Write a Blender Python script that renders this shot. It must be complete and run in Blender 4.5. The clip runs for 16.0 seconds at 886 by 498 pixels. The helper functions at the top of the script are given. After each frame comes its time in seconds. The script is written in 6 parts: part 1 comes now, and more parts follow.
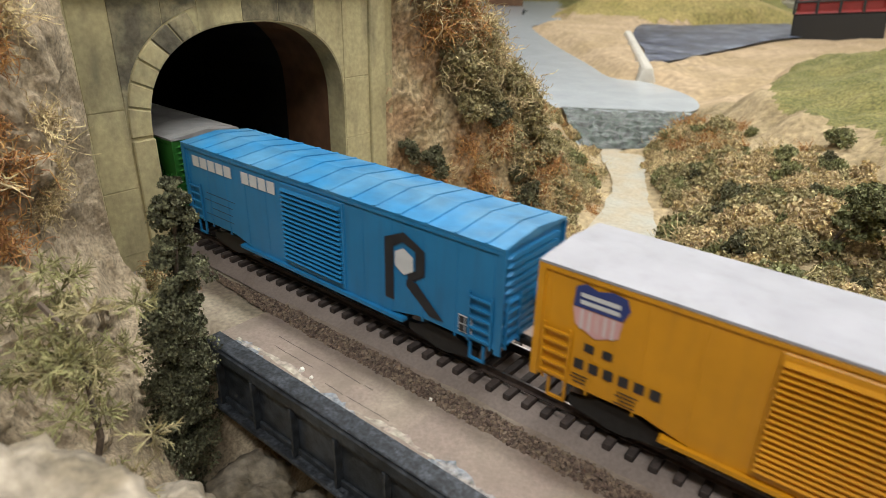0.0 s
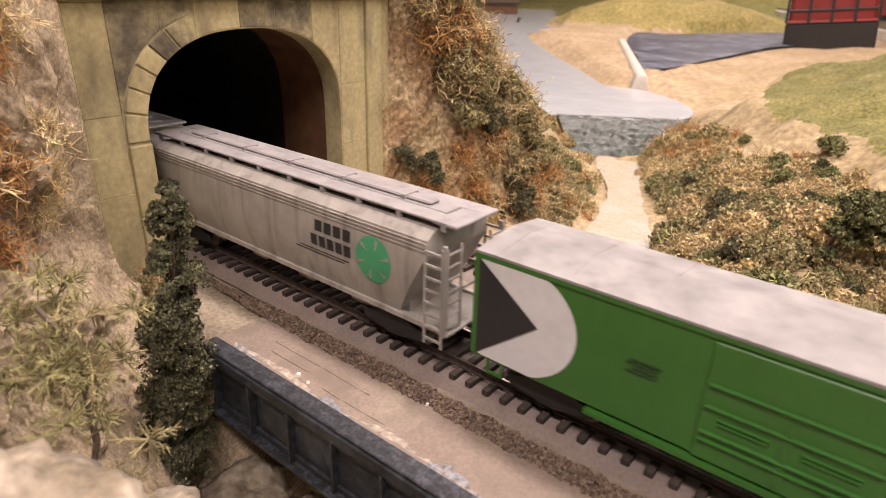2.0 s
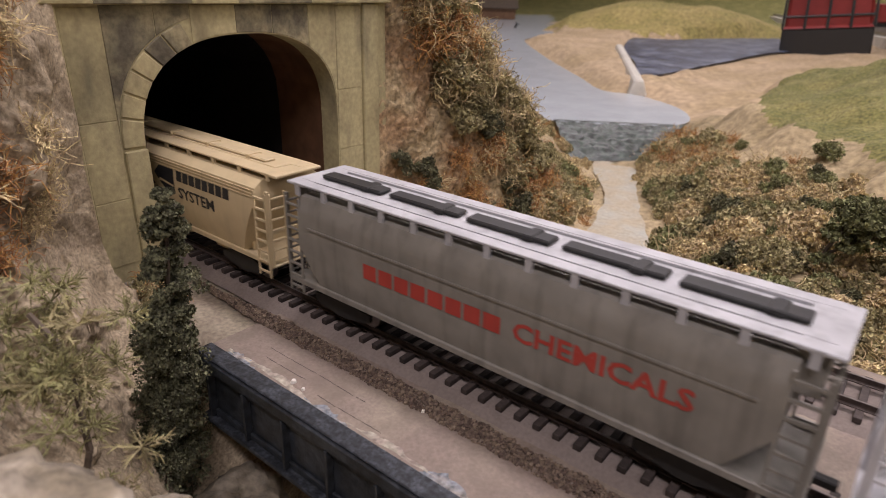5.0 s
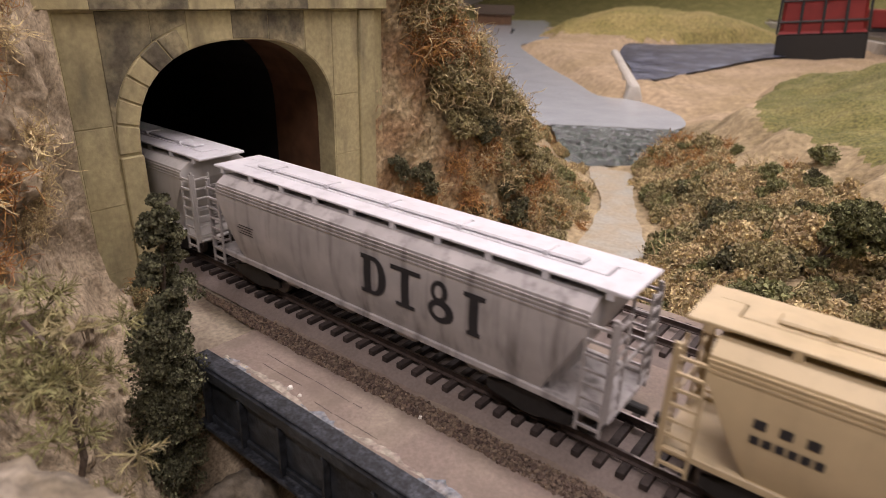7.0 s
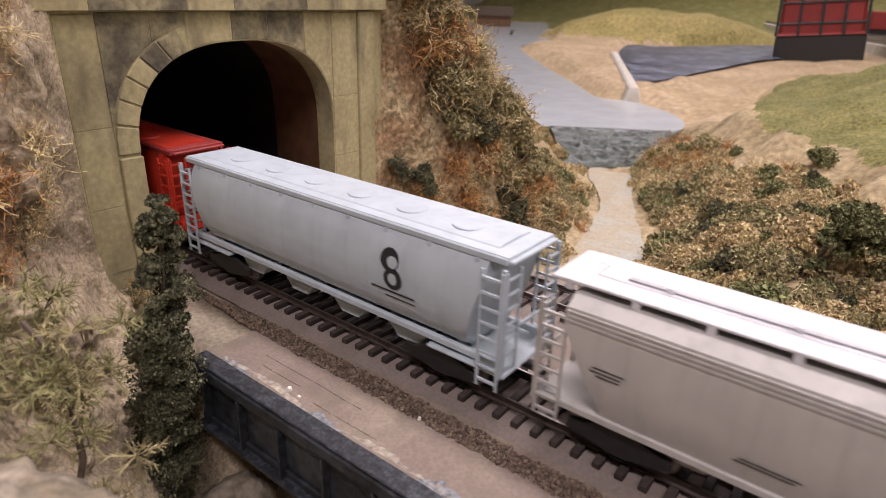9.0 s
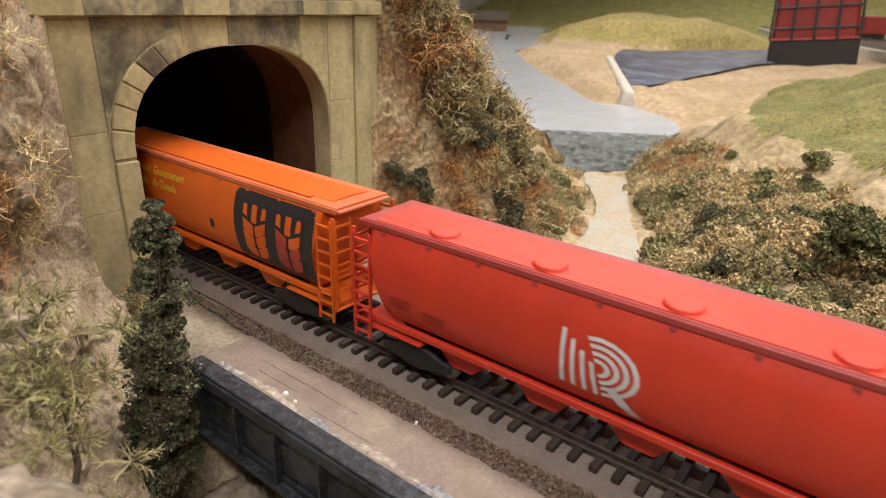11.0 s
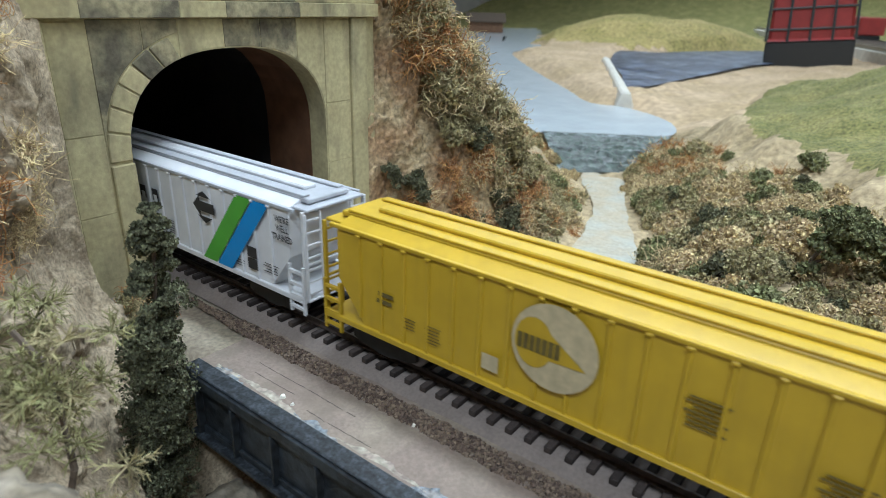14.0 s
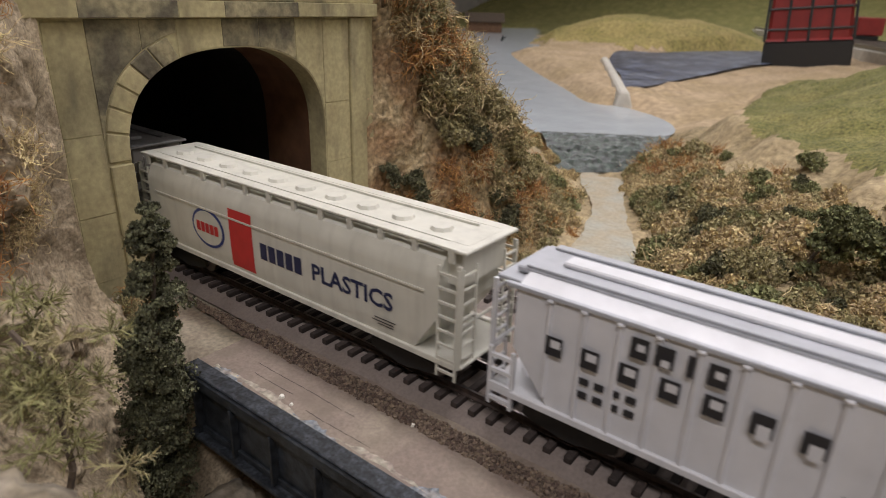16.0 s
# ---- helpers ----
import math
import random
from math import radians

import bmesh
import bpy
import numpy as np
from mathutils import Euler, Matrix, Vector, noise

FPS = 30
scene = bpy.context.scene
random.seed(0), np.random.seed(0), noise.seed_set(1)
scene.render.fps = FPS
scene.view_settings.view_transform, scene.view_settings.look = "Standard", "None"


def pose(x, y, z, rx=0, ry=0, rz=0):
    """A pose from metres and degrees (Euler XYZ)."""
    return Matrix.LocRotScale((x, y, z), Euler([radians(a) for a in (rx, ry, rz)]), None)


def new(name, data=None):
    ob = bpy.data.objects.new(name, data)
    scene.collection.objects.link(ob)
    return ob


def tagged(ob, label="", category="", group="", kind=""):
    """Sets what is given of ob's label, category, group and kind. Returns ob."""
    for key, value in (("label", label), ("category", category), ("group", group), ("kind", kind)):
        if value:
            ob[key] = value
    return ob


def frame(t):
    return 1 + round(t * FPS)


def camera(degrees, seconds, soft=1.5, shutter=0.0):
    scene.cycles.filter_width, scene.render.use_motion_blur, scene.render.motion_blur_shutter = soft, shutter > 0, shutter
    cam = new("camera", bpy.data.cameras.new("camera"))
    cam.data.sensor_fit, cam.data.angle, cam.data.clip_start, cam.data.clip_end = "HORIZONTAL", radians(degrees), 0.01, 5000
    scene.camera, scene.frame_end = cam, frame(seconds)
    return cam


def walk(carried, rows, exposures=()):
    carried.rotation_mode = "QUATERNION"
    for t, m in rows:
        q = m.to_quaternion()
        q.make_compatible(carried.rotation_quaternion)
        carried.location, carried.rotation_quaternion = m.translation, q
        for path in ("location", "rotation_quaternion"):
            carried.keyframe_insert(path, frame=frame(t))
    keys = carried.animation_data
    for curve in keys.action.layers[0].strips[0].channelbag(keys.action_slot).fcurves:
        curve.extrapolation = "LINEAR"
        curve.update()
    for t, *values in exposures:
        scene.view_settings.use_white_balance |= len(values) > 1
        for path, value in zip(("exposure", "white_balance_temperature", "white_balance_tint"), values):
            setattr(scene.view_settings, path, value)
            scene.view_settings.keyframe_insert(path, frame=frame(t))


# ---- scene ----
SECONDS = 16.0
cam = camera(71.15, SECONDS, soft=0.6, shutter=0.2)
PATH = [
    (0.0, pose(0.0898, -0.1575, 0.1233, 65.79, -1.26, 39.42)),
    (0.5, pose(0.0898, -0.1574, 0.1233, 65.97, -1.36, 39.35)),
    (1.0, pose(0.0897, -0.1574, 0.1232, 66.19, -1.37, 39.29)),
    (1.5, pose(0.0896, -0.1565, 0.1232, 66.21, -1.45, 39.29)),
    (2.0, pose(0.0900, -0.1587, 0.1232, 66.42, -1.50, 39.01)),
    (2.5, pose(0.0898, -0.1575, 0.1233, 66.31, -1.48, 39.12)),
    (3.0, pose(0.0897, -0.1575, 0.1233, 66.41, -1.51, 39.11)),
    (3.5, pose(0.0897, -0.1576, 0.1233, 66.49, -1.53, 39.01)),
    (4.0, pose(0.0899, -0.1576, 0.1234, 66.58, -1.55, 38.97)),
    (6.5, pose(0.0900, -0.1581, 0.1235, 67.22, -1.67, 38.53)),
    (7.0, pose(0.0898, -0.1574, 0.1234, 67.32, -1.58, 38.52)),
    (7.5, pose(0.0897, -0.1574, 0.1233, 67.39, -1.60, 38.53)),
    (8.0, pose(0.0898, -0.1573, 0.1234, 67.35, -1.63, 38.50)),
    (8.5, pose(0.0899, -0.1581, 0.1234, 67.36, -1.61, 38.47)),
    (9.0, pose(0.0898, -0.1575, 0.1234, 67.44, -1.64, 38.46)),
    (11.5, pose(0.0898, -0.1576, 0.1235, 67.85, -1.66, 38.05)),
    (12.0, pose(0.0899, -0.1577, 0.1234, 67.86, -1.63, 38.06)),
    (12.5, pose(0.0900, -0.1584, 0.1236, 67.93, -1.61, 37.98)),
    (13.0, pose(0.0897, -0.1575, 0.1236, 67.90, -1.65, 37.94)),
    (13.5, pose(0.0899, -0.1575, 0.1235, 67.95, -1.61, 37.89)),
    (14.0, pose(0.0898, -0.1574, 0.1236, 67.97, -1.59, 37.81)),
    (14.5, pose(0.0898, -0.1574, 0.1236, 67.96, -1.61, 37.71)),
    (15.0, pose(0.0899, -0.1575, 0.1235, 67.94, -1.63, 37.67)),
    (15.5, pose(0.0898, -0.1574, 0.1236, 67.94, -1.62, 37.73)),
    (16.0, pose(0.0898, -0.1574, 0.1236, 67.97, -1.61, 37.71)),
]
# the film's own white balance and brightness drift
EXPOSURES = [(0.0, -0.08, 6310, 7), (0.5, 0.12, 6950, 10), (1.0, 0.30, 7450, 17), (2.0, 0.18, 7275, 28), (3.0, 0.14, 6570, 28), (3.5, -0.1, 6400, 30), (4.0, -0.58, 6300, 27),
             (6.5, -0.46, 6600, 24), (7.0, -0.54, 6650, 26), (8.5, -0.31, 6500, 21), (9.0, -0.31, 6500, 26), (11.5, -0.02, 6750, 11), (12.5, -0.10, 5450, 6),
             (13.5, -0.10, 5250, -2), (14.5, -0.16, 5100, 6), (15.5, -0.60, 5500, 18), (16.0, -0.70, 6250, 15)]
cam.data.dof.use_dof, cam.data.dof.focus_distance, cam.data.dof.aperture_fstop = True, 0.27, 20.0
walk(cam, PATH, EXPOSURES)

# ---- light: a club room with fluorescent tubes over the layout ----
world = bpy.data.worlds.new("room_air")
world.use_nodes = True
world.node_tree.nodes["Background"].inputs[0].default_value = (0.8, 0.85, 1.0, 1)
world.node_tree.nodes["Background"].inputs[1].default_value = 0.01
scene.world = world


def tube_lamp(x, y, z, length, watts, turn=0.0):
    lamp = bpy.data.lights.new("tube_light", "AREA")
    lamp.shape, lamp.size, lamp.size_y, lamp.energy = "RECTANGLE", length, 0.16, watts
    lamp.color = (1.0, 0.965, 0.94)
    new("tube_light", lamp).matrix_world = pose(x, y, z, 0, 0, turn)


LAMPS = [(-1.0, 1.8, 19), (0.9, 1.8, 12), (0.15, 0.40, 27), (0.5, -0.75, 25), (-0.8, 4.0, 27), (0.9, 4.0, 20), (2.2, 0.3, 22)]
for lx, ly, watts in LAMPS:
    tube_lamp(lx, ly, 1.35, 1.2, watts)

# ---- materials ----
def mat(name, base, rough=0.6, metal=0.0, var=0.12, size=0.004, bump=0.0, second=None, mix_size=0.02, streak=0.0,
        per_object=0.0, island=0.0, spec=0.5, fine=0.0, stain=None):
    """Paint, plaster or earth: a base colour broken up at two scales, with fine relief."""
    m = bpy.data.materials.new(name)
    m.use_nodes = True
    nt = m.node_tree
    n, l = nt.nodes, nt.links
    b = n["Principled BSDF"]
    b.inputs["Roughness"].default_value, b.inputs["Metallic"].default_value = rough, metal
    b.inputs["Specular IOR Level"].default_value = spec
    tc = n.new("ShaderNodeTexCoord")

    def tex(scale, detail=4.0, stretch=None):
        t = n.new("ShaderNodeTexNoise")
        t.inputs["Scale"].default_value, t.inputs["Detail"].default_value = scale, detail
        if stretch:
            mp = n.new("ShaderNodeMapping")
            mp.inputs["Scale"].default_value = stretch
            l.new(tc.outputs["Object"], mp.inputs[0])
            l.new(mp.outputs[0], t.inputs["Vector"])
        else:
            l.new(tc.outputs["Object"], t.inputs["Vector"])
        return t.outputs["Fac"]

    def ramp(fac, lo, hi, a, bb):
        r = n.new("ShaderNodeMapRange")
        r.inputs[1].default_value, r.inputs[2].default_value = lo, hi
        r.inputs[3].default_value, r.inputs[4].default_value = a, bb
        l.new(fac, r.inputs[0])
        return r.outputs[0]

    def mixc(fac, a, bcol, mode="MIX"):
        x = n.new("ShaderNodeMix")
        x.data_type, x.blend_type = "RGBA", mode
        for s, v in ((0, fac), (6, a), (7, bcol)):
            if isinstance(v, (int, float)):
                x.inputs[s].default_value = v
            elif isinstance(v, tuple):
                x.inputs[s].default_value = (*v, 1)
            else:
                l.new(v, x.inputs[s])
        return x.outputs[2]

    col = base
    if second:
        col = mixc(ramp(tex(1 / mix_size, 5), 0.42, 0.62, 0, 1), base, second)
    grain = ramp(tex(1 / size, 6), 0.25, 0.75, 1 - var * 2, 1 + var)
    grey = n.new("ShaderNodeCombineColor")
    for i in range(3):
        l.new(grain, grey.inputs[i])
    col = mixc(1.0, col, grey.outputs[0], "MULTIPLY")
    if stain:                                                 # runs of soot and damp
        col = mixc(ramp(tex(1.0, 6, (60, 60, 20)), 0.50, 0.72, 0, 0.8), col, stain)
    if streak:
        col = mixc(ramp(tex(1.0, 5, (220, 220, 25)), 0.5, 0.75, 0, streak), col, (0.045, 0.038, 0.03))
    if per_object:
        oi = n.new("ShaderNodeObjectInfo")
        hs = n.new("ShaderNodeHueSaturation")
        l.new(col, hs.inputs["Color"])
        l.new(ramp(oi.outputs["Random"], 0, 1, 1 - per_object, 1 + per_object), hs.inputs["Value"])
        col = hs.outputs[0]
    if island:
        ge = n.new("ShaderNodeNewGeometry")
        hs = n.new("ShaderNodeHueSaturation")
        l.new(col, hs.inputs["Color"])
        l.new(ramp(ge.outputs["Random Per Island"], 0, 1, 1 - island, 1 + island), hs.inputs["Value"])
        l.new(ramp(ge.outputs["Random Per Island"], 0, 1, 0.485, 0.515), hs.inputs["Hue"])
        col = hs.outputs[0]
    if isinstance(col, tuple):
        b.inputs["Base Color"].default_value = (*col, 1)
    else:
        l.new(col, b.inputs["Base Color"])
    if bump:
        bp = n.new("ShaderNodeBump")
        bp.inputs["Strength"].default_value, bp.inputs["Distance"].default_value = 0.7, bump
        l.new(tex(1 / (fine or size), 8), bp.inputs["Height"])
        l.new(bp.outputs[0], b.inputs["Normal"])
    return m


def paint(name, base, rough=0.42, streak=0.25, var=0.06):
    return mat(name, base, rough, var=var, size=0.012, streak=streak, bump=0.00005, fine=0.0006)


M_BLACK = mat("black_plastic", (0.018, 0.017, 0.016), 0.55, var=0.2, size=0.002)
M_STEEL = mat("worn_steel", (0.32, 0.29, 0.27), 0.32, 0.9, var=0.2, size=0.003)
M_RAIL = mat("rail_brown", (0.07, 0.05, 0.042), 0.5, 0.3, var=0.3, size=0.002)
M_TIE = mat("tie_brown", (0.045, 0.033, 0.028), 0.75, var=0.25, size=0.0015, per_object=0.3, bump=0.0002)
M_WHITE = mat("white_print", (0.62, 0.64, 0.66), 0.5, var=0.05)
M_FADED = mat("faded_dark_print", (0.13, 0.10, 0.025), 0.5, var=0.2)
M_DISC = mat("dull_cream_print", (0.52, 0.44, 0.27), 0.5, var=0.12, size=0.003)
M_INK = mat("black_print", (0.02, 0.02, 0.024), 0.5, var=0.1)
M_DARKBLUE = mat("blue_print", (0.03, 0.05, 0.2), 0.5, var=0.05)
M_NAVY = mat("navy_print", (0.016, 0.022, 0.075), 0.5, var=0.05)
M_RED = mat("red_print", (0.55, 0.03, 0.03), 0.5, var=0.05)
M_YELLOWP = mat("yellow_print", (0.75, 0.48, 0.04), 0.5, var=0.05)
M_CONCRETE = mat("portal_plaster", (0.46, 0.40, 0.215), 0.85, var=0.12, size=0.0025, second=(0.385, 0.33, 0.175),
                 mix_size=0.03, bump=0.00025, per_object=0.06, fine=0.0015, stain=(0.10, 0.085, 0.055))
M_CONCRETE_DARK = mat("portal_grey_plaster", (0.33, 0.285, 0.165), 0.85, var=0.25, size=0.003, second=(0.115, 0.10, 0.066),
                      mix_size=0.022, bump=0.0004, per_object=0.1, fine=0.0015)
# near-black base colour supplies the darkness inside the tunnel
M_TUNNEL = mat("tunnel_lining_darkness", (0.012, 0.009, 0.008), 0.9, var=0.3, size=0.01, bump=0.001)
M_TUNNEL_BROWN = mat("tunnel_board", (0.16, 0.075, 0.035), 0.85, var=0.2, size=0.01, bump=0.0004)
M_ROCK = mat("cast_rock", (0.45, 0.365, 0.25), 0.95, var=0.28, size=0.0014, second=(0.29, 0.23, 0.155), mix_size=0.016,
             bump=0.0007, fine=0.0022, spec=0.2)
M_SOIL = mat("sandy_soil", (0.50, 0.385, 0.22), 0.95, var=0.35, size=0.003, second=(0.36, 0.23, 0.12), mix_size=0.03,
             bump=0.002, fine=0.0026)
M_GROUND = mat("scenic_ground", (0.46, 0.36, 0.21), 0.95, var=0.25, size=0.006, second=(0.31, 0.24, 0.13),
               mix_size=0.09, bump=0.0025, fine=0.005)
M_GRASS = mat("grass_mat", (0.17, 0.165, 0.048), 0.95, var=0.35, size=0.0035, second=(0.25, 0.225, 0.075), mix_size=0.05,
              bump=0.003, fine=0.004)
M_DRYGRASS = mat("dry_grass_mat", (0.43, 0.345, 0.125), 0.95, var=0.3, size=0.012, second=(0.34, 0.29, 0.09), mix_size=0.12,
                 bump=0.003, fine=0.008)
M_DECK = mat("painted_deck", (0.225, 0.175, 0.142), 0.75, var=0.12, size=0.0012, second=(0.285, 0.235, 0.18), mix_size=0.035,
             bump=0.00012, fine=0.0012, stain=(0.15, 0.115, 0.09))
M_ROADBED = mat("grey_roadbed", (0.22, 0.18, 0.157), 0.9, var=0.1, size=0.0012, second=(0.18, 0.145, 0.125), mix_size=0.02, bump=0.00015, fine=0.001)
M_BALLAST = mat("brown_ballast", (0.175, 0.125, 0.092), 0.95, var=0.3, size=0.001, island=0.45)
M_GIRDER = mat("black_girder_paint", (0.019, 0.022, 0.026), 0.42, var=0.35, size=0.003, second=(0.036, 0.042, 0.050),
               mix_size=0.012, bump=0.0002, fine=0.001)
M_FLANGE = mat("worn_grey_flange", (0.020, 0.023, 0.028), 0.5, var=0.5, size=0.0012, second=(0.058, 0.066, 0.078), mix_size=0.004,
               bump=0.0004, fine=0.002)
M_SCRATCH = mat("scratch_dirt", (0.09, 0.07, 0.06), 0.9, var=0.3, size=0.002)
M_SMEAR = mat("smeared_grey_paint", (0.20, 0.225, 0.25), 0.6, var=0.4, size=0.002, second=(0.30, 0.27, 0.24), mix_size=0.006, bump=0.0003, fine=0.001)
M_FILLER = mat("pale_filler", (0.42, 0.38, 0.30), 0.85, var=0.3, size=0.002, second=(0.31, 0.25, 0.21), mix_size=0.006, bump=0.0003, fine=0.001)
M_PINE = mat("pine_foam", (0.15, 0.15, 0.082), 0.95, var=0.4, size=0.003, island=0.6)
M_BUSH_GREEN = mat("green_foam", (0.25, 0.25, 0.11), 0.95, var=0.3, size=0.004, island=0.45)
M_BUSH_DARK = mat("dark_foam", (0.13, 0.125, 0.065), 0.95, var=0.3, size=0.004, island=0.45)
M_BUSH_OLIVE = mat("olive_foam", (0.38, 0.325, 0.165), 0.95, var=0.3, size=0.004, island=0.4)
M_BUSH_STRAW = mat("straw_foam", (0.60, 0.47, 0.255), 0.95, var=0.3, size=0.004, island=0.35)
M_BUSH_RUST = mat("rust_lichen", (0.46, 0.235, 0.085), 0.95, var=0.3, size=0.004, island=0.35)
M_TREE = mat("tree_foam", (0.19, 0.195, 0.085), 0.95, var=0.35, size=0.003, island=0.55)
M_BARK = mat("bark", (0.12, 0.09, 0.065), 0.9, var=0.3, size=0.003, bump=0.0004)
M_CREEK = mat("milky_creek", (0.40, 0.335, 0.225), 0.45, var=0.12, size=0.004, second=(0.40, 0.40, 0.34), mix_size=0.05,
              bump=0.0004, fine=0.006)
# pale base colour includes the bright ceiling mirrored in the pond
M_POND = mat("pond_resin_ceiling_tint", (0.52, 0.56, 0.59), 0.16, var=0.06, size=0.05, bump=0.0008, fine=0.012)
M_RAPIDS = mat("dark_rapids", (0.05, 0.068, 0.056), 0.3, var=0.6, size=0.008, second=(0.07, 0.095, 0.08), mix_size=0.010,
               bump=0.003, fine=0.01)
# second colour paints pale reflection streaks on the low-gloss water
M_LAKE = mat("dark_lake_painted_glints", (0.05, 0.062, 0.11), 0.35, var=0.5, size=0.03, second=(0.20, 0.23, 0.31), mix_size=0.09, spec=0.25,
             bump=0.004, fine=0.03)
M_CEIL = mat("ceiling_tile", (0.75, 0.74, 0.7), 0.9, var=0.04, size=0.05)
M_WALLP = mat("room_wall", (0.55, 0.52, 0.46), 0.9, var=0.05, size=0.1)
M_FLOOR = mat("room_floor", (0.25, 0.22, 0.2), 0.6, var=0.1, size=0.1)
M_WOOD = mat("benchwork_wood", (0.35, 0.24, 0.14), 0.7, var=0.2, size=0.02)


M_SAND = mat("pale_sand", (0.50, 0.375, 0.235), 0.95, var=0.2, size=0.012, second=(0.42, 0.315, 0.18), mix_size=0.12, bump=0.002, fine=0.01)
M_STONE = mat("plaster_boulder", (0.36, 0.31, 0.24), 0.9, var=0.3, size=0.004, second=(0.23, 0.19, 0.13), mix_size=0.015, bump=0.0012, fine=0.004)
M_PALE_STONE = mat("pale_concrete", (0.6, 0.57, 0.5), 0.85, var=0.1, size=0.02)
M_SHELF = mat("plaster_shelf", (0.33, 0.28, 0.205), 0.9, var=0.2, size=0.002, second=(0.25, 0.2, 0.15), mix_size=0.02, bump=0.0003, fine=0.0015)
M_SHRUB = mat("dry_shrub_twigs", (0.29, 0.27, 0.12), 0.9, var=0.25, size=0.004, island=0.4)
M_TANK = mat("red_plastic", (0.26, 0.022, 0.018), 0.5, var=0.1, size=0.03)
M_CAGE = mat("dark_wire", (0.03, 0.035, 0.035), 0.5, var=0.1, size=0.01)
M_SHED = mat("shed_timber", (0.2, 0.11, 0.06), 0.8, var=0.2, size=0.01)
M_CRUMB = mat("white_plaster", (0.75, 0.72, 0.64), 0.9, var=0.1, size=0.002)


# ---- mesh helpers ----
class Build:
    """Collects faces, then becomes one mesh."""

    def __init__(self):
        self.v, self.f = [], []

    def add(self, verts, faces):
        o = len(self.v)
        self.v.extend(tuple(p) for p in verts)
        self.f.extend(tuple(o + i for i in f) for f in faces)
        return self

    def box(self, x0, x1, y0, y1, z0, z1, m=None):
        vs = [(x, y, z) for x in (x0, x1) for y in (y0, y1) for z in (z0, z1)]
        if m is not None:
            vs = [m @ Vector(p) for p in vs]
        return self.add(vs, [(0, 1, 3, 2), (4, 6, 7, 5), (0, 4, 5, 1), (2, 3, 7, 6), (0, 2, 6, 4), (1, 5, 7, 3)])

    def rod(self, a, b, r, sides=6, r2=None):
        a, b = Vector(a), Vector(b)
        d = (b - a).normalized()
        u = d.orthogonal().normalized()
        w = d.cross(u)
        r2 = r if r2 is None else r2
        vs = []
        for p, rr in ((a, r), (b, r2)):
            for i in range(sides):
                t = 2 * math.pi * i / sides
                vs.append(p + u * rr * math.cos(t) + w * rr * math.sin(t))
        fs = [(i, (i + 1) % sides, sides + (i + 1) % sides, sides + i) for i in range(sides)]
        fs += [tuple(range(sides))[::-1], tuple(range(sides, 2 * sides))]
        return self.add(vs, fs)

    def prism(self, poly, fn, depth):
        """A flat outline (u, v) put into space by fn(u, v, w), w from 0 to depth."""
        k = len(poly)
        vs = [fn(u, v, 0) for u, v in poly] + [fn(u, v, depth) for u, v in poly]
        fs = [tuple(range(k)), tuple(range(k, 2 * k))[::-1]]
        fs += [(i, k + i, k + (i + 1) % k, (i + 1) % k) for i in range(k)]
        return self.add(vs, fs)

    def grid(self, nu, nv, fn):
        vs = [fn(i / nu, j / nv) for i in range(nu + 1) for j in range(nv + 1)]
        s = nv + 1
        return self.add(vs, [(i * s + j, (i + 1) * s + j, (i + 1) * s + j + 1, i * s + j + 1) for i in range(nu) for j in range(nv)])

    def mesh(self, name, bevel=0.0, smooth=False, weld=True):
        me = bpy.data.meshes.new(name)
        me.from_pydata(self.v, [], self.f)
        if weld:
            bm = bmesh.new()
            bm.from_mesh(me)
            if bevel:
                bmesh.ops.bevel(bm, geom=[e for e in bm.edges if e.is_manifold and e.calc_face_angle(0) > 0.6], offset=bevel,
                                segments=1, affect="EDGES", clamp_overlap=True)
            bmesh.ops.recalc_face_normals(bm, faces=bm.faces)
            bm.to_mesh(me)
            bm.free()
        if smooth:
            me.polygons.foreach_set("use_smooth", [True] * len(me.polygons))
        return me


def part(name, b, material, parent=None, label="", bevel=0.0, smooth=False, weld=True, kind=""):
    me = b if isinstance(b, bpy.types.Mesh) else b.mesh(name, bevel, smooth, weld)
    if not me.materials:
        me.materials.append(material)
    ob = new(name, me)
    ob.parent = parent
    return tagged(ob, label, kind=kind)


def thing(name, label, category, group="", kind="", at=None):
    e = new(name)
    e.empty_display_size = 0.01
    if at is not None:
        e.matrix_basis = at
    return tagged(e, label, category, group, kind)


def nz(x, y, z=0.0, s=1.0):
    return noise.noise(Vector((x * s, y * s, z * s)))


def fbm(x, y, z, s, octaves=4):
    return noise.fractal(Vector((x * s, y * s, z * s)), 1.0, 2.1, octaves)


def smooth01(t):
    t = min(1.0, max(0.0, t))
    return t * t * (3 - 2 * t)


# ---- the large structure ----
PX = -0.185            # the portal's front
OPEN_Y0, OPEN_Y1 = -0.0265, 0.0885
SPRING, CROWN = 0.052, 0.0985


def curve_x(points, y):
    """x on a line given by (y, x) pairs."""
    for (ya, xa), (yb, xb) in zip(points, points[1:]):
        if y <= yb:
            return xa + (xb - xa) * max(0.0, (y - ya) / (yb - ya))
    return points[-1][1]


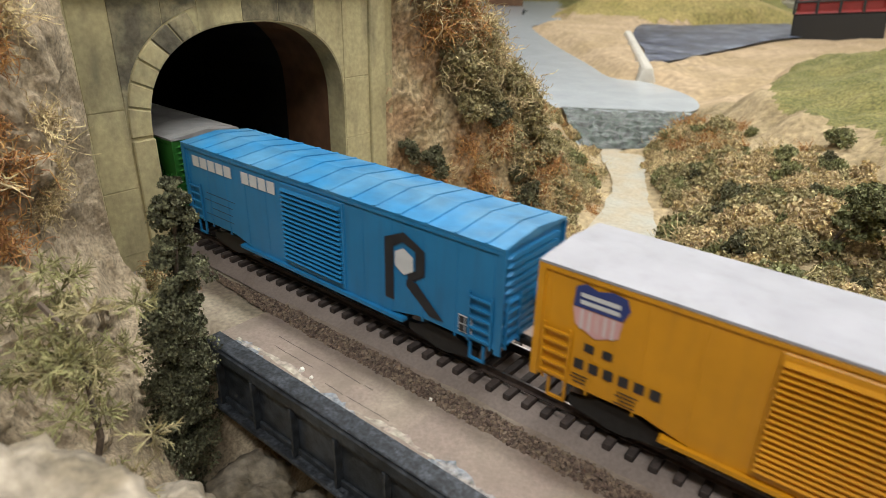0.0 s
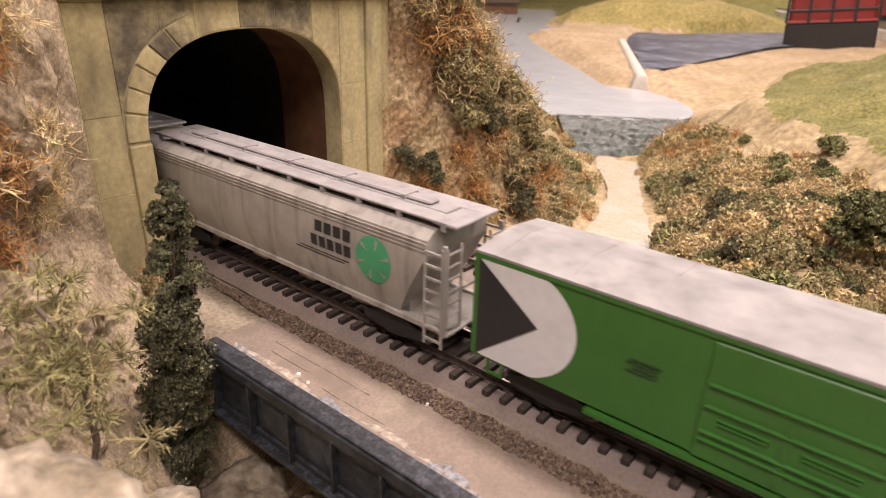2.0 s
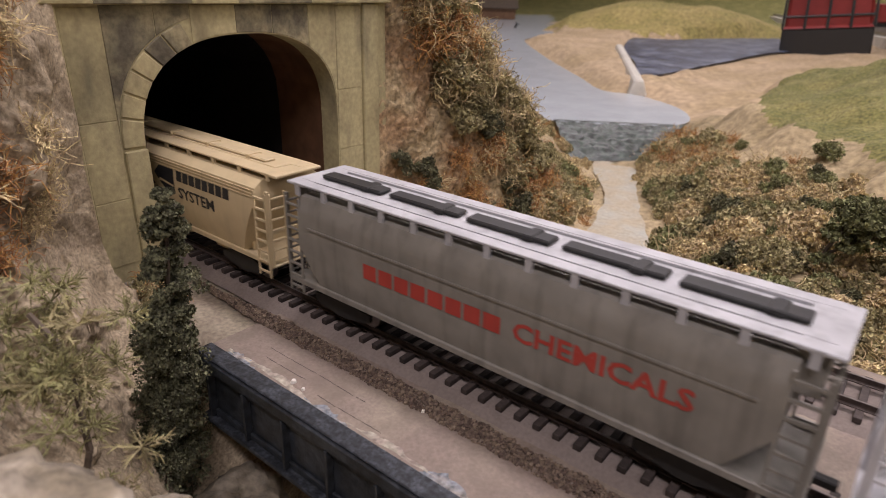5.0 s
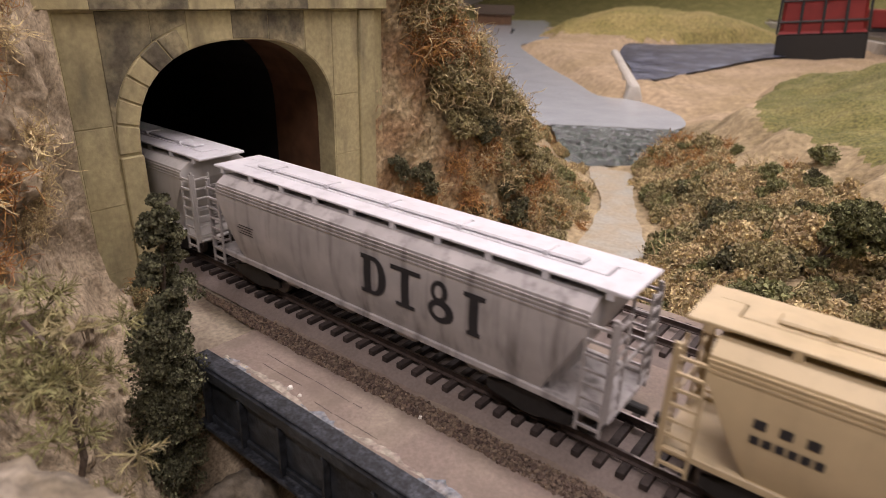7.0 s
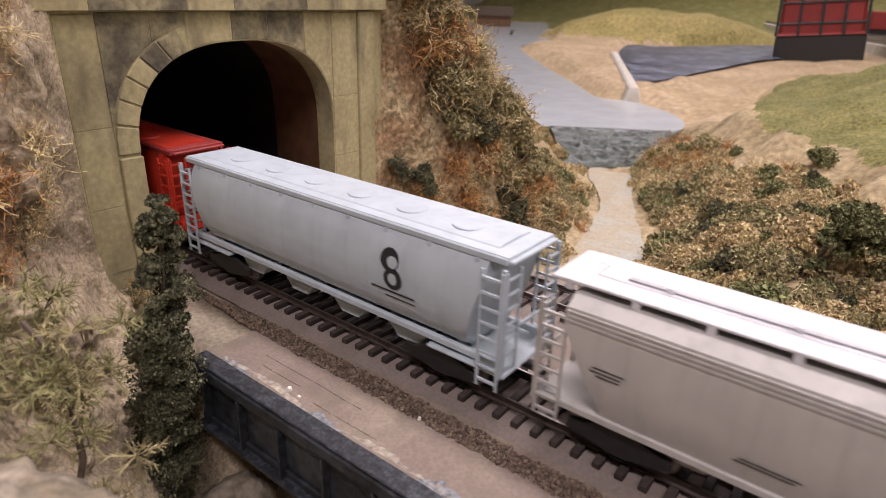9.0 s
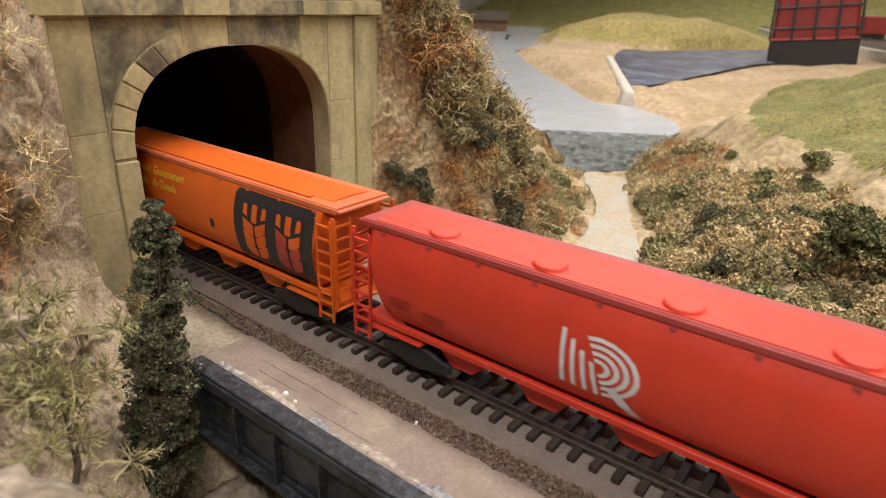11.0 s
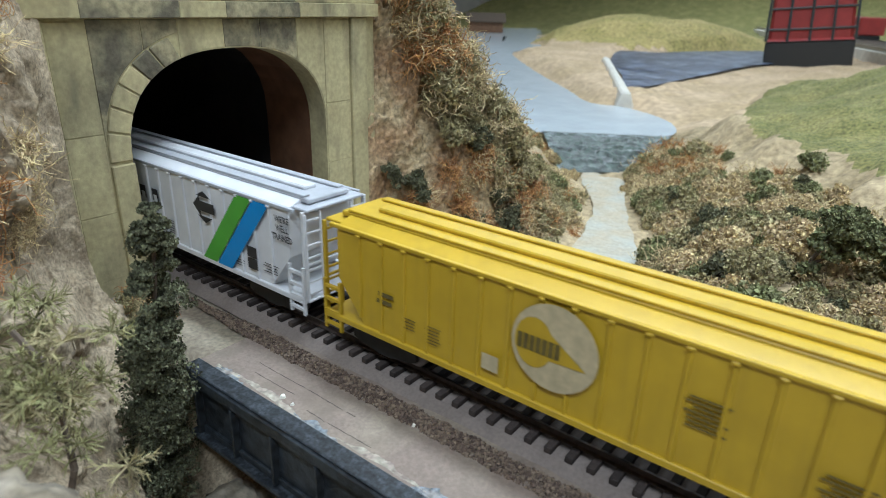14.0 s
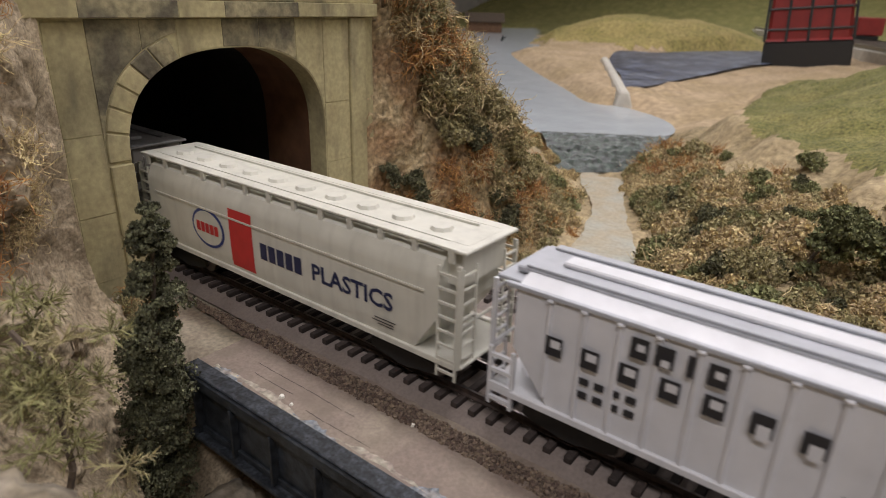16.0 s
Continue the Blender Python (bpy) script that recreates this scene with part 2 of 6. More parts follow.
CREEK = [(0.1, -0.035), (0.2, -0.07), (0.345, -0.105), (0.438, -0.144), (0.53, -0.195), (0.60, -0.225), (0.69, -0.27)]
POND = [(-2.50, 3.20), (-2.19, 3.95), (-1.50, 2.75), (-1.18, 2.09), (-1.15, 1.86), (-0.81, 1.415), (-0.537, 1.098), (-0.421, 0.963), (-0.341, 0.956), (-0.23, 0.861),
        (-0.20, 0.737), (-0.336, 0.639), (-0.433, 0.66), (-0.70, 0.734), (-1.2, 1.3)]
RAPID = [(-0.262, 0.535), (-0.178, 0.615), (-0.190, 0.748), (-0.345, 0.645)]
LAKE = [(-0.702, 1.697), (-0.86, 2.15), (-0.741, 2.20), (-0.633, 2.46), (-0.50, 2.70), (-0.22, 2.40), (-0.348, 1.982), (-0.376, 1.464), (-0.402, 1.107), (-0.52, 1.349)]


def inside(poly, x, y):
    """Signed distance to an outline, positive inside."""
    best, odd = 9.0, False
    for (xa, ya), (xb, yb) in zip(poly, poly[1:] + poly[:1]):
        dx, dy = xb - xa, yb - ya
        t = max(0.0, min(1.0, ((x - xa) * dx + (y - ya) * dy) / (dx * dx + dy * dy)))
        best = min(best, math.hypot(x - xa - t * dx, y - ya - t * dy))
        if (ya > y) != (yb > y) and x < xa + (y - ya) * dx / dy:
            odd = not odd
    return best if odd else -best


def creek_x(y):
    return curve_x(CREEK, y)


HILL = [(-0.125, 0.81), (-0.10, 0.68), (-0.04, 0.56), (0.012, 0.53), (0.078, 0.43), (0.3, 0.33), (0.9, 0.3), (1.0, 1.0), (0.6, 1.6), (0.05, 1.55), (-0.12, 1.15), (-0.135, 0.95)]


def height(x, y):
    if y < 0.105 and x < -0.1:                                # shelf at the tunnel mouth
        edge = max(0.0, -0.046 - 0.004 * math.sin(x * 90) - y)
        return -0.0085 - min(0.11, edge * 2.0)
    if y < 0.10:
        return -0.135 + 0.012 * fbm(x, y, 0, 30)
    n = fbm(x, y, 1.3, 9) * 0.009 + fbm(x, y, 4.0, 45) * 0.003
    d = abs(x - creek_x(y))
    bed = -0.080 if y < 0.54 else -0.080 + 0.026 * smooth01((y - 0.54) / 0.10)
    z = bed + (-0.044 - bed) * smooth01((d - 0.022) / 0.09) + n * smooth01((d - 0.01) / 0.05)
    if x > creek_x(y):
        z += 0.014 * smooth01((d - 0.08) / 0.10) * smooth01((0.9 - y) / 0.3)
    # grassy hill with a bluff along its near edge
    if -0.4 < x < 1.3 and 0.1 < y < 1.8:
        k = inside(HILL, x, y) + 0.02 * fbm(x, y, 9, 16)
        z += 0.030 * smooth01((k + 0.035) / 0.055) + 0.072 * smooth01(k / 0.26) + 0.004 * fbm(x, y, 5, 22) * smooth01(k / 0.03)
    z += 0.02 * smooth01((x - 0.2) / 0.3) * smooth01((y - 0.2) / 0.2)
    # dry mound behind the dark lake
    r = math.hypot((x + 0.98) / 0.50, (y - 2.72) / 0.52)
    z += 0.105 * smooth01(1.25 - r) * (1 + 0.15 * fbm(x, y, 2, 4))
    # sand spit between pond and lake
    if y > 0.85:
        z += 0.012 * smooth01((y - 0.85) / 0.2)
    if y > 0.55:
        p = inside(POND, x, y)
        if p > -0.07:
            z += (-0.058 - z) * smooth01((p + 0.05) / 0.05)
    if 0.45 < y < 0.8 and -0.4 < x < -0.1:
        z = min(z, -0.09 + 0.03 * smooth01((-inside(RAPID, x, y) + 0.004) / 0.03) + 0.06 * smooth01((-inside(RAPID, x, y) - 0.01) / 0.04))
    z += 0.30 * smooth01((y - 3.95) / 1.6)                    # backdrop hills
    if 1.0 < y < 3.0 and -1.0 < x < 0.1:
        q = inside(LAKE, x, y)
        if q > -0.06:
            z += (-0.044 - z) * smooth01((q + 0.04) / 0.04)
    if y < 0.62:                                              # foot of the mountain
        z += min(0.07, 0.45 * max(0.0, creek_x(y) - 0.06 - x)) * smooth01((0.60 - y) / 0.15)
    return z


def axis(parts_):
    out = []
    for a, b, step in parts_:
        k = max(1, round((b - a) / step))
        out += [a + (b - a) * i / k for i in range(k)]
    return out + [parts_[-1][1]]


def ground():
    xs = axis([(-3.2, -1.3, 0.10), (-1.3, -0.45, 0.025), (-0.45, 0.35, 0.0065), (0.35, 0.8, 0.04), (0.8, 3.2, 0.15)])
    ys = axis([(-0.7, -0.12, 0.05), (-0.12, 0.12, 0.008), (0.12, 0.75, 0.0065), (0.75, 1.4, 0.013), (1.4, 2.6, 0.03), (2.6, 5.6, 0.1)])
    b = Build()
    nx, ny = len(xs), len(ys)
    b.v = [(x, y, height(x, y)) for x in xs for y in ys]
    b.f = [(i * ny + j, (i + 1) * ny + j, (i + 1) * ny + j + 1, i * ny + j + 1) for i in range(nx - 1) for j in range(ny - 1)]
    me = b.mesh("ground", smooth=True, weld=False)
    for m in (M_GROUND, M_GRASS, M_DRYGRASS, M_ROCK, M_SAND, M_SHELF):
        me.materials.append(m)
    for p in me.polygons:
        c = p.center
        w = fbm(c.x, c.y, 7, 14) * 0.03
        if c.y < 0.105:
            p.material_index = 5 if c.z > -0.02 else 3
        elif -0.4 < c.x < 1.3 and c.y < 1.8 and inside(HILL, c.x, c.y) + w > 0.006:
            p.material_index = 1
        elif math.hypot((c.x + 0.98) / 0.50, (c.y - 2.72) / 0.52) + 3 * w < 1.02:
            p.material_index = 2
        elif c.y > 3.05:
            p.material_index = 1
        elif c.y > 0.8:
            p.material_index = 4
    tagged(part("ground", me, M_GROUND), "sandy scenic ground with grass mats on the layout", kind="structure")


ground()


def sheet(name, label, material, outline, z):
    """Still water cast inside an outline, with a soft edge."""
    k = len(outline)
    ring = []
    for i in range(k):
        p0, p1, p2, p3 = (Vector(outline[(i + j) % k]) for j in (-1, 0, 1, 2))
        for s in range(5):
            t = s / 5
            ring.append(0.5 * (2 * p1 + (p2 - p0) * t + (2 * p0 - 5 * p1 + 4 * p2 - p3) * t * t + (3 * p1 - p0 - 3 * p2 + p3) * t ** 3))
    b = Build().add([(p.x, p.y, z) for p in ring], [tuple(range(len(ring)))])
    tagged(part(name, b, material, weld=True), label, kind="structure")


sheet("water_pond", "resin pond with the ceiling's pale reflection put into its colour", M_POND, POND, -0.052)
sheet("water_lake", "dark blue lake with reflection streaks painted into its colour", M_LAKE, LAKE, -0.037)


def rapids():
    b = Build()
    a0, a1, a2, a3 = (Vector(p) for p in ((-0.262, 0.535, -0.0765), (-0.178, 0.615, -0.0765), (-0.345, 0.645, -0.0515), (-0.190, 0.748, -0.0515)))

    def at(u, v):
        p = a0.lerp(a1, u).lerp(a2.lerp(a3, u), v)
        e = min(1.0, 6 * min(v, 1 - v))
        return p + Vector((0, 0, 0.007 * math.sin(v * math.pi) + e * 0.004 * fbm(p.x, p.y, 0, 80)))

    b.grid(60, 60, at)
    tagged(part("water_rapids", b, M_RAPIDS, smooth=True, weld=False), "dark green rapids below the pond", kind="structure")
    c = Build()

    def creek(u, v):
        y = 0.10 + 0.47 * v
        half = 0.024 + 0.005 * math.sin(y * 25) + 0.004 * nz(y, 2, 0, 40)
        x = creek_x(y) + half * (2 * u - 1)
        return (x, y, -0.0765 + 0.0012 * fbm(x, y, 0, 60))

    c.grid(16, 100, creek)
    tagged(part("water_creek", c, M_CREEK, smooth=True, weld=False), "milky shallow creek running to the bridge", kind="structure")


rapids()


def portal():
    """A cast portal wall with an arched opening, voussoirs and a cornice."""
    y_lo, y_hi, top = -0.062, 0.129, 0.122
    cy, hw = (OPEN_Y0 + OPEN_Y1) / 2, (OPEN_Y1 - OPEN_Y0) / 2
    p = thing("tunnel_portal", "weathered cream plaster tunnel portal with arched opening", "tunnel portal", kind="structure")

    def arch(t, extra=0.0):
        """A point of the arch, t from 0 (left springing) to 1 (right springing)."""
        a = math.pi * (1 - t)
        c, s = math.cos(a), math.sin(a)
        return (cy + (hw + extra) * math.copysign(abs(c) ** 0.82, c), SPRING + (CROWN - SPRING + extra) * abs(s) ** 0.82)

    # wall with the opening cut through it
    k = 40
    out = [(OPEN_Y0, -0.02)] + [arch(i / k) for i in range(k + 1)] + [(OPEN_Y1, -0.02)]
    b = Build()
    depth = 0.014
    for i in range(len(out) - 1):
        (ya, za), (yb, zb) = out[i], out[i + 1]
        if abs(ya - yb) > 1e-6:
            b.add([(PX, ya, za), (PX, yb, zb), (PX, yb, top), (PX, ya, top)], [(0, 1, 2, 3)])
            b.add([(PX, ya, za), (PX - depth, ya, za), (PX - depth, yb, zb), (PX, yb, zb)], [(0, 1, 2, 3)])
    for y0, y1 in ((y_lo - 0.03, OPEN_Y0), (OPEN_Y1, y_hi)):
        b.box(PX - depth, PX, y0, y1, -0.03, top)
    b.box(PX - depth, PX - 0.001, y_lo, y_hi, top, top + 0.002)
    part("wall", b, M_CONCRETE, p, weld=False)
    # voussoirs along the arch, slightly proud
    ring = 16.6
    for i in range(6):
        t0, t1 = i / ring + 0.0018, (i + 1) / ring - 0.0018
        steps = 4
        inner = [arch(t0 + (t1 - t0) * j / steps) for j in range(steps + 1)]
        outer = [arch(t0 + (t1 - t0) * j / steps, 0.010) for j in range(steps + 1)]
        v = Build().prism(inner + outer[::-1], lambda u, w, d: (PX - 0.004 + d, u, w), 0.0049)
        part("voussoir", v, M_CONCRETE_DARK if i in (4, 5) else M_CONCRETE, p, bevel=0.0005)
    for y0, y1 in ((OPEN_Y0 - 0.010, OPEN_Y0 + 0.0004),):
        for z0, z1 in ((-0.01, 0.018), (0.0187, 0.0515)):
            part("jamb_stone", Build().box(PX - 0.004, PX + 0.0015, y0, y1, z0, z1), M_CONCRETE, p, bevel=0.0005)
    # coursed panels, the middle ones stained grey
    rows_ = [(0.0, 0.0304), (0.0308, 0.0654), (0.0658, 0.1110)]
    for (z0, z1) in rows_:
        for y0, y1 in ((y_lo + 0.009, OPEN_Y0 - 0.0108), (OPEN_Y1 + 0.0008, 0.1085)):
            part("panel", Build().box(PX - 0.003, PX + 0.0004, y0, y1, z0, z1), M_CONCRETE, p, bevel=0.0002)
    cuts = [OPEN_Y0 - 0.0105, -0.0145, 0.0024, 0.026, 0.047, 0.070, OPEN_Y1 + 0.0006]
    for i in range(len(cuts) - 1):
        y0, y1 = cuts[i] + 0.00015, cuts[i + 1] - 0.00015
        bottom = []
        for j in range(9):
            y = y0 + (y1 - y0) * j / 8
            ledge = 0.0106 if y1 < 0.0024 else 0.0006
            c = max(-1.0, min(1.0, (y - cy) / (hw + ledge)))
            s = (1 - abs(c) ** (2 / 0.82)) ** 0.5 if abs(c) < 1 else 0.0
            bottom.append((y, SPRING + (CROWN - SPRING + ledge) * s ** 0.82))
        v = Build().prism(bottom + [(y1, 0.1118), (y0, 0.1118)], lambda u, w, d: (PX - 0.003 + d, u, w), 0.0034)
        part("panel", v, M_CONCRETE_DARK if i in (0, 1, 3, 4) else M_CONCRETE, p, bevel=0.0002)
    # cornice and parapet stones, sooty over the arch
    joints = [y_lo - 0.02, -0.040, 0.0024, 0.026, 0.070, y_hi]
    for i, (y0, y1) in enumerate(zip(joints, joints[1:])):
        look_ = M_CONCRETE_DARK if i in (1, 3) else M_CONCRETE
        part("cornice", Build().box(PX - 0.002, PX + 0.0045, y0, y1, 0.1124, 0.1195), look_, p, bevel=0.0003)
        part("parapet", Build().box(PX - 0.012, PX + 0.0015, y0, y1, 0.1197, 0.16), look_, p, bevel=0.0003)
    for y0, y1 in ((y_lo - 0.004, y_lo + 0.0085), (0.1090, 0.1215)):
        part("pilaster", Build().box(PX - 0.003, PX + 0.0022, y0, y1, -0.02, 0.1121), M_CONCRETE, p, bevel=0.0006)
    # the bore, its deep shade put into a near-black colour
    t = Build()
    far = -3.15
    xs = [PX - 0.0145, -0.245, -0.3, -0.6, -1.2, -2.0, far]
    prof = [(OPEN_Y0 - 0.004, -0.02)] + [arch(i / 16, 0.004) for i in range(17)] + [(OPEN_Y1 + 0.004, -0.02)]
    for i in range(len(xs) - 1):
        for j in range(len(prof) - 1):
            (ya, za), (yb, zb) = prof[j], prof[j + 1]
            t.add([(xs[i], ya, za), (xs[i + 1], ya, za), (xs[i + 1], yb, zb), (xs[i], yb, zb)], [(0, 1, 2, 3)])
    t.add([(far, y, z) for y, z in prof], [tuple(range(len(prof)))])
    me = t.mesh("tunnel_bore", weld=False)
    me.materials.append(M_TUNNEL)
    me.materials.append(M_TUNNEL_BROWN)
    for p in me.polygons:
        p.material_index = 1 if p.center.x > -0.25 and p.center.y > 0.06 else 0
    tagged(part("tunnel_bore", me, M_TUNNEL), "tunnel lining with darkness put into its near-black colour, brown board near the mouth", kind="structure")


portal()


def corner_y(z):
    return 0.208 + 0.95 * max(-0.12, 0.1 - z)


def north_face(u, z):
    """The cliff beside the portal: along the face, then back round its corner."""
    if u < 0.55:
        k = u / 0.55
        y = 0.121 + (corner_y(z) - 0.121) * k
        x = PX + 0.003 + 0.012 * smooth01(k * 1.6) + 0.10 * max(0.0, 0.03 - z) * smooth01(k * 3) - 0.10 * max(0.0, z - 0.03)
    else:
        k = (u - 0.55) / 0.45
        y = corner_y(z) + 0.03 * math.sin(k * 2.2)
        x = PX + 0.015 + 0.10 * max(0.0, 0.03 - z) - 0.10 * max(0.0, z - 0.03) - 0.55 * k ** 1.4
    return x, y


def south_face(u, z):
    """The rock on the near side, bulging towards the front of the layout."""
    y = -0.36 + (0.305 + 0.02 * smooth01((0.005 - z) / 0.03)) * u
    bulge = 0.055 * smooth01((-0.056 + 0.010 * smooth01((z - 0.03) / 0.04) - y) / 0.05) + 0.10 * smooth01((-0.105 - y) / 0.10)
    lean = -0.12 * max(0.0, z - 0.02) + 0.75 * max(0.0, 0.018 - z)
    return PX + 0.006 + bulge + lean * smooth01((-0.036 - y) / 0.03), y


def mountain():
    """The mountain's face beside and above the portal, and its body over the tunnel."""
    def face(name, fn, z0, z1, nu, nv, material, label, rough):
        b = Build()

        def at(u, v):
            z = z0 + (z1 - z0) * v
            x, y = fn(u, z)
            k = min(1.0, (u if name.endswith("north") else 1 - u) * 12)
            n1 = fbm(x, y, z, 24, 5) * 0.010 * rough
            n2 = abs(fbm(x, y, z + 3, 55, 5)) * -0.0045 * rough + fbm(x, y, z + 9, 260, 4) * 0.0022
            return (x + (n1 + n2) * (0.25 + 0.75 * k), y + 0.6 * (n1 - n2) * k, z + n2)

        b.grid(nu, nv, at)
        tagged(part(name, b, material, smooth=True, weld=False), label, kind="structure")

    face("cliff_north", north_face, -0.12, 0.24, 260, 220, M_SOIL, "bare tan soil cliff beside the portal", 0.75)
    face("cliff_south", south_face, -0.14, 0.26, 380, 320, M_ROCK, "cast plaster rock cliff with brown stains", 1.1)
    b = Build()

    def over(u, v):
        y = -0.10 + 0.25 * u
        return (PX - 0.008 - 0.10 * v + 0.01 * fbm(0, y, v, 20), y, 0.150 + 0.14 * v + 0.006 * fbm(1, y, v, 30))

    b.grid(40, 20, over)
    tagged(part("cliff_top", b, M_SOIL, smooth=True, weld=False), "soil slope over the tunnel portal", kind="structure")
    c = Build()

    def body(u, v):
        x = -3.2 + (3.2 + PX - 0.04) * u
        a = math.pi * v
        y = 0.0 - 0.20 * math.cos(a)
        z = -0.14 + 0.40 * math.sin(a) ** 0.5 + 0.02 * fbm(x, y, 0, 6)
        return (x, y, z)

    c.grid(70, 36, body)
    tagged(part("mountain", c, M_SOIL, smooth=True, weld=False), "soil covered mountain over the hidden track", kind="structure")


mountain()


def deck_and_track():
    d = Build().box(-0.106, 3.0, -0.0555, 0.100, -0.016, -0.0065)
    tagged(part("bridge_deck", d, M_DECK, bevel=0.0008), "worn painted board deck in pinkish brown", kind="structure")
    for y, w in ((0.0, 0.0212), (0.072, 0.0212)):
        r = Build()

        def bed(u, v, y=y, w=w):
            x = -3.1 + 6.1 * u
            s = 2 * v - 1
            return (x, y + s * w + 0.0012 * nz(x, s, 0, 60), -0.0048 - 0.0024 * smooth01((abs(s) - 0.72) / 0.28) + 0.0003 * nz(x, y + s, 3, 300))

        r.grid(1500, 8, bed)
        tagged(part("roadbed", r, M_ROADBED, smooth=True, weld=False), "smooth grey-brown roadbed under the track", kind="structure")
        t = thing("track", "brown model railway track on plastic ties", "railway track")
        for s in (-1, 1):
            yy = y + s * 0.0087
            prof = [(-0.0012, -0.0027), (0.0012, -0.0027), (0.0012, -0.0023), (0.0003, -0.0019), (0.0003, -0.0007), (0.0005, -0.0006), (0.0005, -0.0001),
                    (-0.0005, -0.0001), (-0.0005, -0.0006), (-0.0003, -0.0007), (-0.0003, -0.0019), (-0.0012, -0.0023)]
            part("rail", Build().prism(prof, lambda u, v, w_: (-3.1 + w_, yy + u, v), 6.1), M_RAIL, t)
            part("railhead", Build().box(-3.1, 3.0, yy - 0.0004, yy + 0.0004, -0.0001, 0.0), M_STEEL, t, "polished rail top")
        tie = Build().box(-0.0013, 0.0013, -0.0152, 0.0152, -0.0048, -0.0026).mesh("tie", 0.0002)
        tie.materials.append(M_TIE)
        rest = Build()
        spacing = 0.0071
        for i in range(int(6.0 / spacing)):
            x = -3.05 + i * spacing
            if -0.35 < x < 0.45:
                o = part("tie", tie, M_TIE, t)
                o.location = (x, y + 0.0003 * nz(i, y, 0, 3), 0)
            elif x > -1.0:
                rest.box(x - 0.0013, x + 0.0013, y - 0.0152, y + 0.0152, -0.0048, -0.0026)
        part("far_ties", rest, M_TIE, t, kind="stuff", weld=False)


deck_and_track()


def ballast():
    rnd = random.Random(5)
    b = Build()
    for i in range(15000):
        x = -0.16 + 0.34 * rnd.random()
        c = -0.0262 + 0.0006 * nz(x, 0, 0, 90)
        w = 0.0042 * smooth01((x + 0.17) / 0.08) + 0.0009 * nz(x, 5, 0, 160)
        k = rnd.random() * 2 - 1
        y = c + w * k
        r = 0.00018 + 0.00062 * rnd.random() ** 4
        z = -0.0066 + r * 0.3 + (0.0009 + 0.0009 * nz(x, y, 0, 420)) * (1 - k * k) * rnd.random()
        m = Matrix.Translation((x, y, z)) @ Euler((rnd.random() * 6, rnd.random() * 6, rnd.random() * 6)).to_matrix().to_4x4()
        b.box(-r, r, -r * 0.8, r * 0.8, -r * 0.7, r * 0.7, m)
    tagged(part("loose_ballast", b, M_BALLAST, weld=False), "strip of loose crumbled brown ballast on the deck", "ballast", kind="stuff")


ballast()


def girder():
    g = thing("girder_bridge", "black painted plate girder with riveted stiffeners", "bridge girder")
    y = -0.0575
    x0, x1, step = -0.100, 0.55, 0.0217
    part("web", Build().box(x0, x1, y - 0.0005, y + 0.0008, -0.0305, -0.007), M_GIRDER, g)
    part("top_flange", Build().box(x0 - 0.002, x1, y - 0.0035, y + 0.004, -0.0095, -0.0045), M_GIRDER, g, bevel=0.0006)
    part("flange_edge", Build().box(x0 - 0.002, x1, y - 0.0028, y + 0.0042, -0.0043, -0.0034), M_FLANGE, g, "worn grey upper flange", bevel=0.0004)
    part("bottom_flange", Build().box(x0, x1, y - 0.0048, y + 0.004, -0.0318, -0.0301), M_FLANGE, g, bevel=0.0003)
    part("bottom_angle", Build().box(x0, x1, y - 0.0018, y - 0.0006, -0.0300, -0.0272), M_GIRDER, g, bevel=0.0003)
    part("top_angle", Build().box(x0, x1, y - 0.0018, y - 0.0006, -0.0125, -0.0097), M_GIRDER, g, bevel=0.0003)
    s = Build().box(-0.0006, 0.0006, y - 0.0036, y - 0.0006, -0.0299, -0.0097).mesh("stiffener", 0.0002)
    s.materials.append(M_GIRDER)
    for i in range(int((x1 - x0) / step) + 1):
        o = part("stiffener", s, M_GIRDER, g)
        o.location.x = x0 + 0.005 + i * step
    copy_far = Build().box(x0, x1, 0.096, 0.0985, -0.038, -0.007)
    tagged(part("far_girder", copy_far, M_GIRDER), "black plate girder along the far edge of the deck", "bridge girder")


girder()


def room():
    tagged(part("room_floor", Build().box(-4.2, 4.2, -3.2, 6.0, -1.12, -1.1), M_FLOOR), "dull vinyl club room floor", kind="structure")
    tagged(part("ceiling", Build().box(-4.2, 4.2, -3.2, 6.0, 1.5, 1.52), M_CEIL), "white tiled ceiling", kind="structure")
    for nm, a in (("wall_north", (-4.2, 4.2, 5.9, 6.0)), ("wall_south", (-4.2, 4.2, -3.2, -3.1)), ("wall_west", (-4.2, -4.1, -3.1, 5.9)), ("wall_east", (4.1, 4.2, -3.1, 5.9))):
        tagged(part(nm, Build().box(*a, -1.1, 1.5), M_WALLP), "plain beige room wall", kind="structure")
    tagged(part("benchwork", Build().box(-3.25, 3.25, -0.75, 5.05, -0.26, -0.2), M_WOOD), "wooden benchwork under the layout", "table", kind="structure")
    for lx, ly, watts in LAMPS:
        f = thing("ceiling_light", "white fluorescent ceiling light", "ceiling light", "room lights")
        part("housing", Build().box(lx - 0.62, lx + 0.62, ly - 0.1, ly + 0.1, 1.36, 1.499), M_CEIL, f, bevel=0.01)


room()


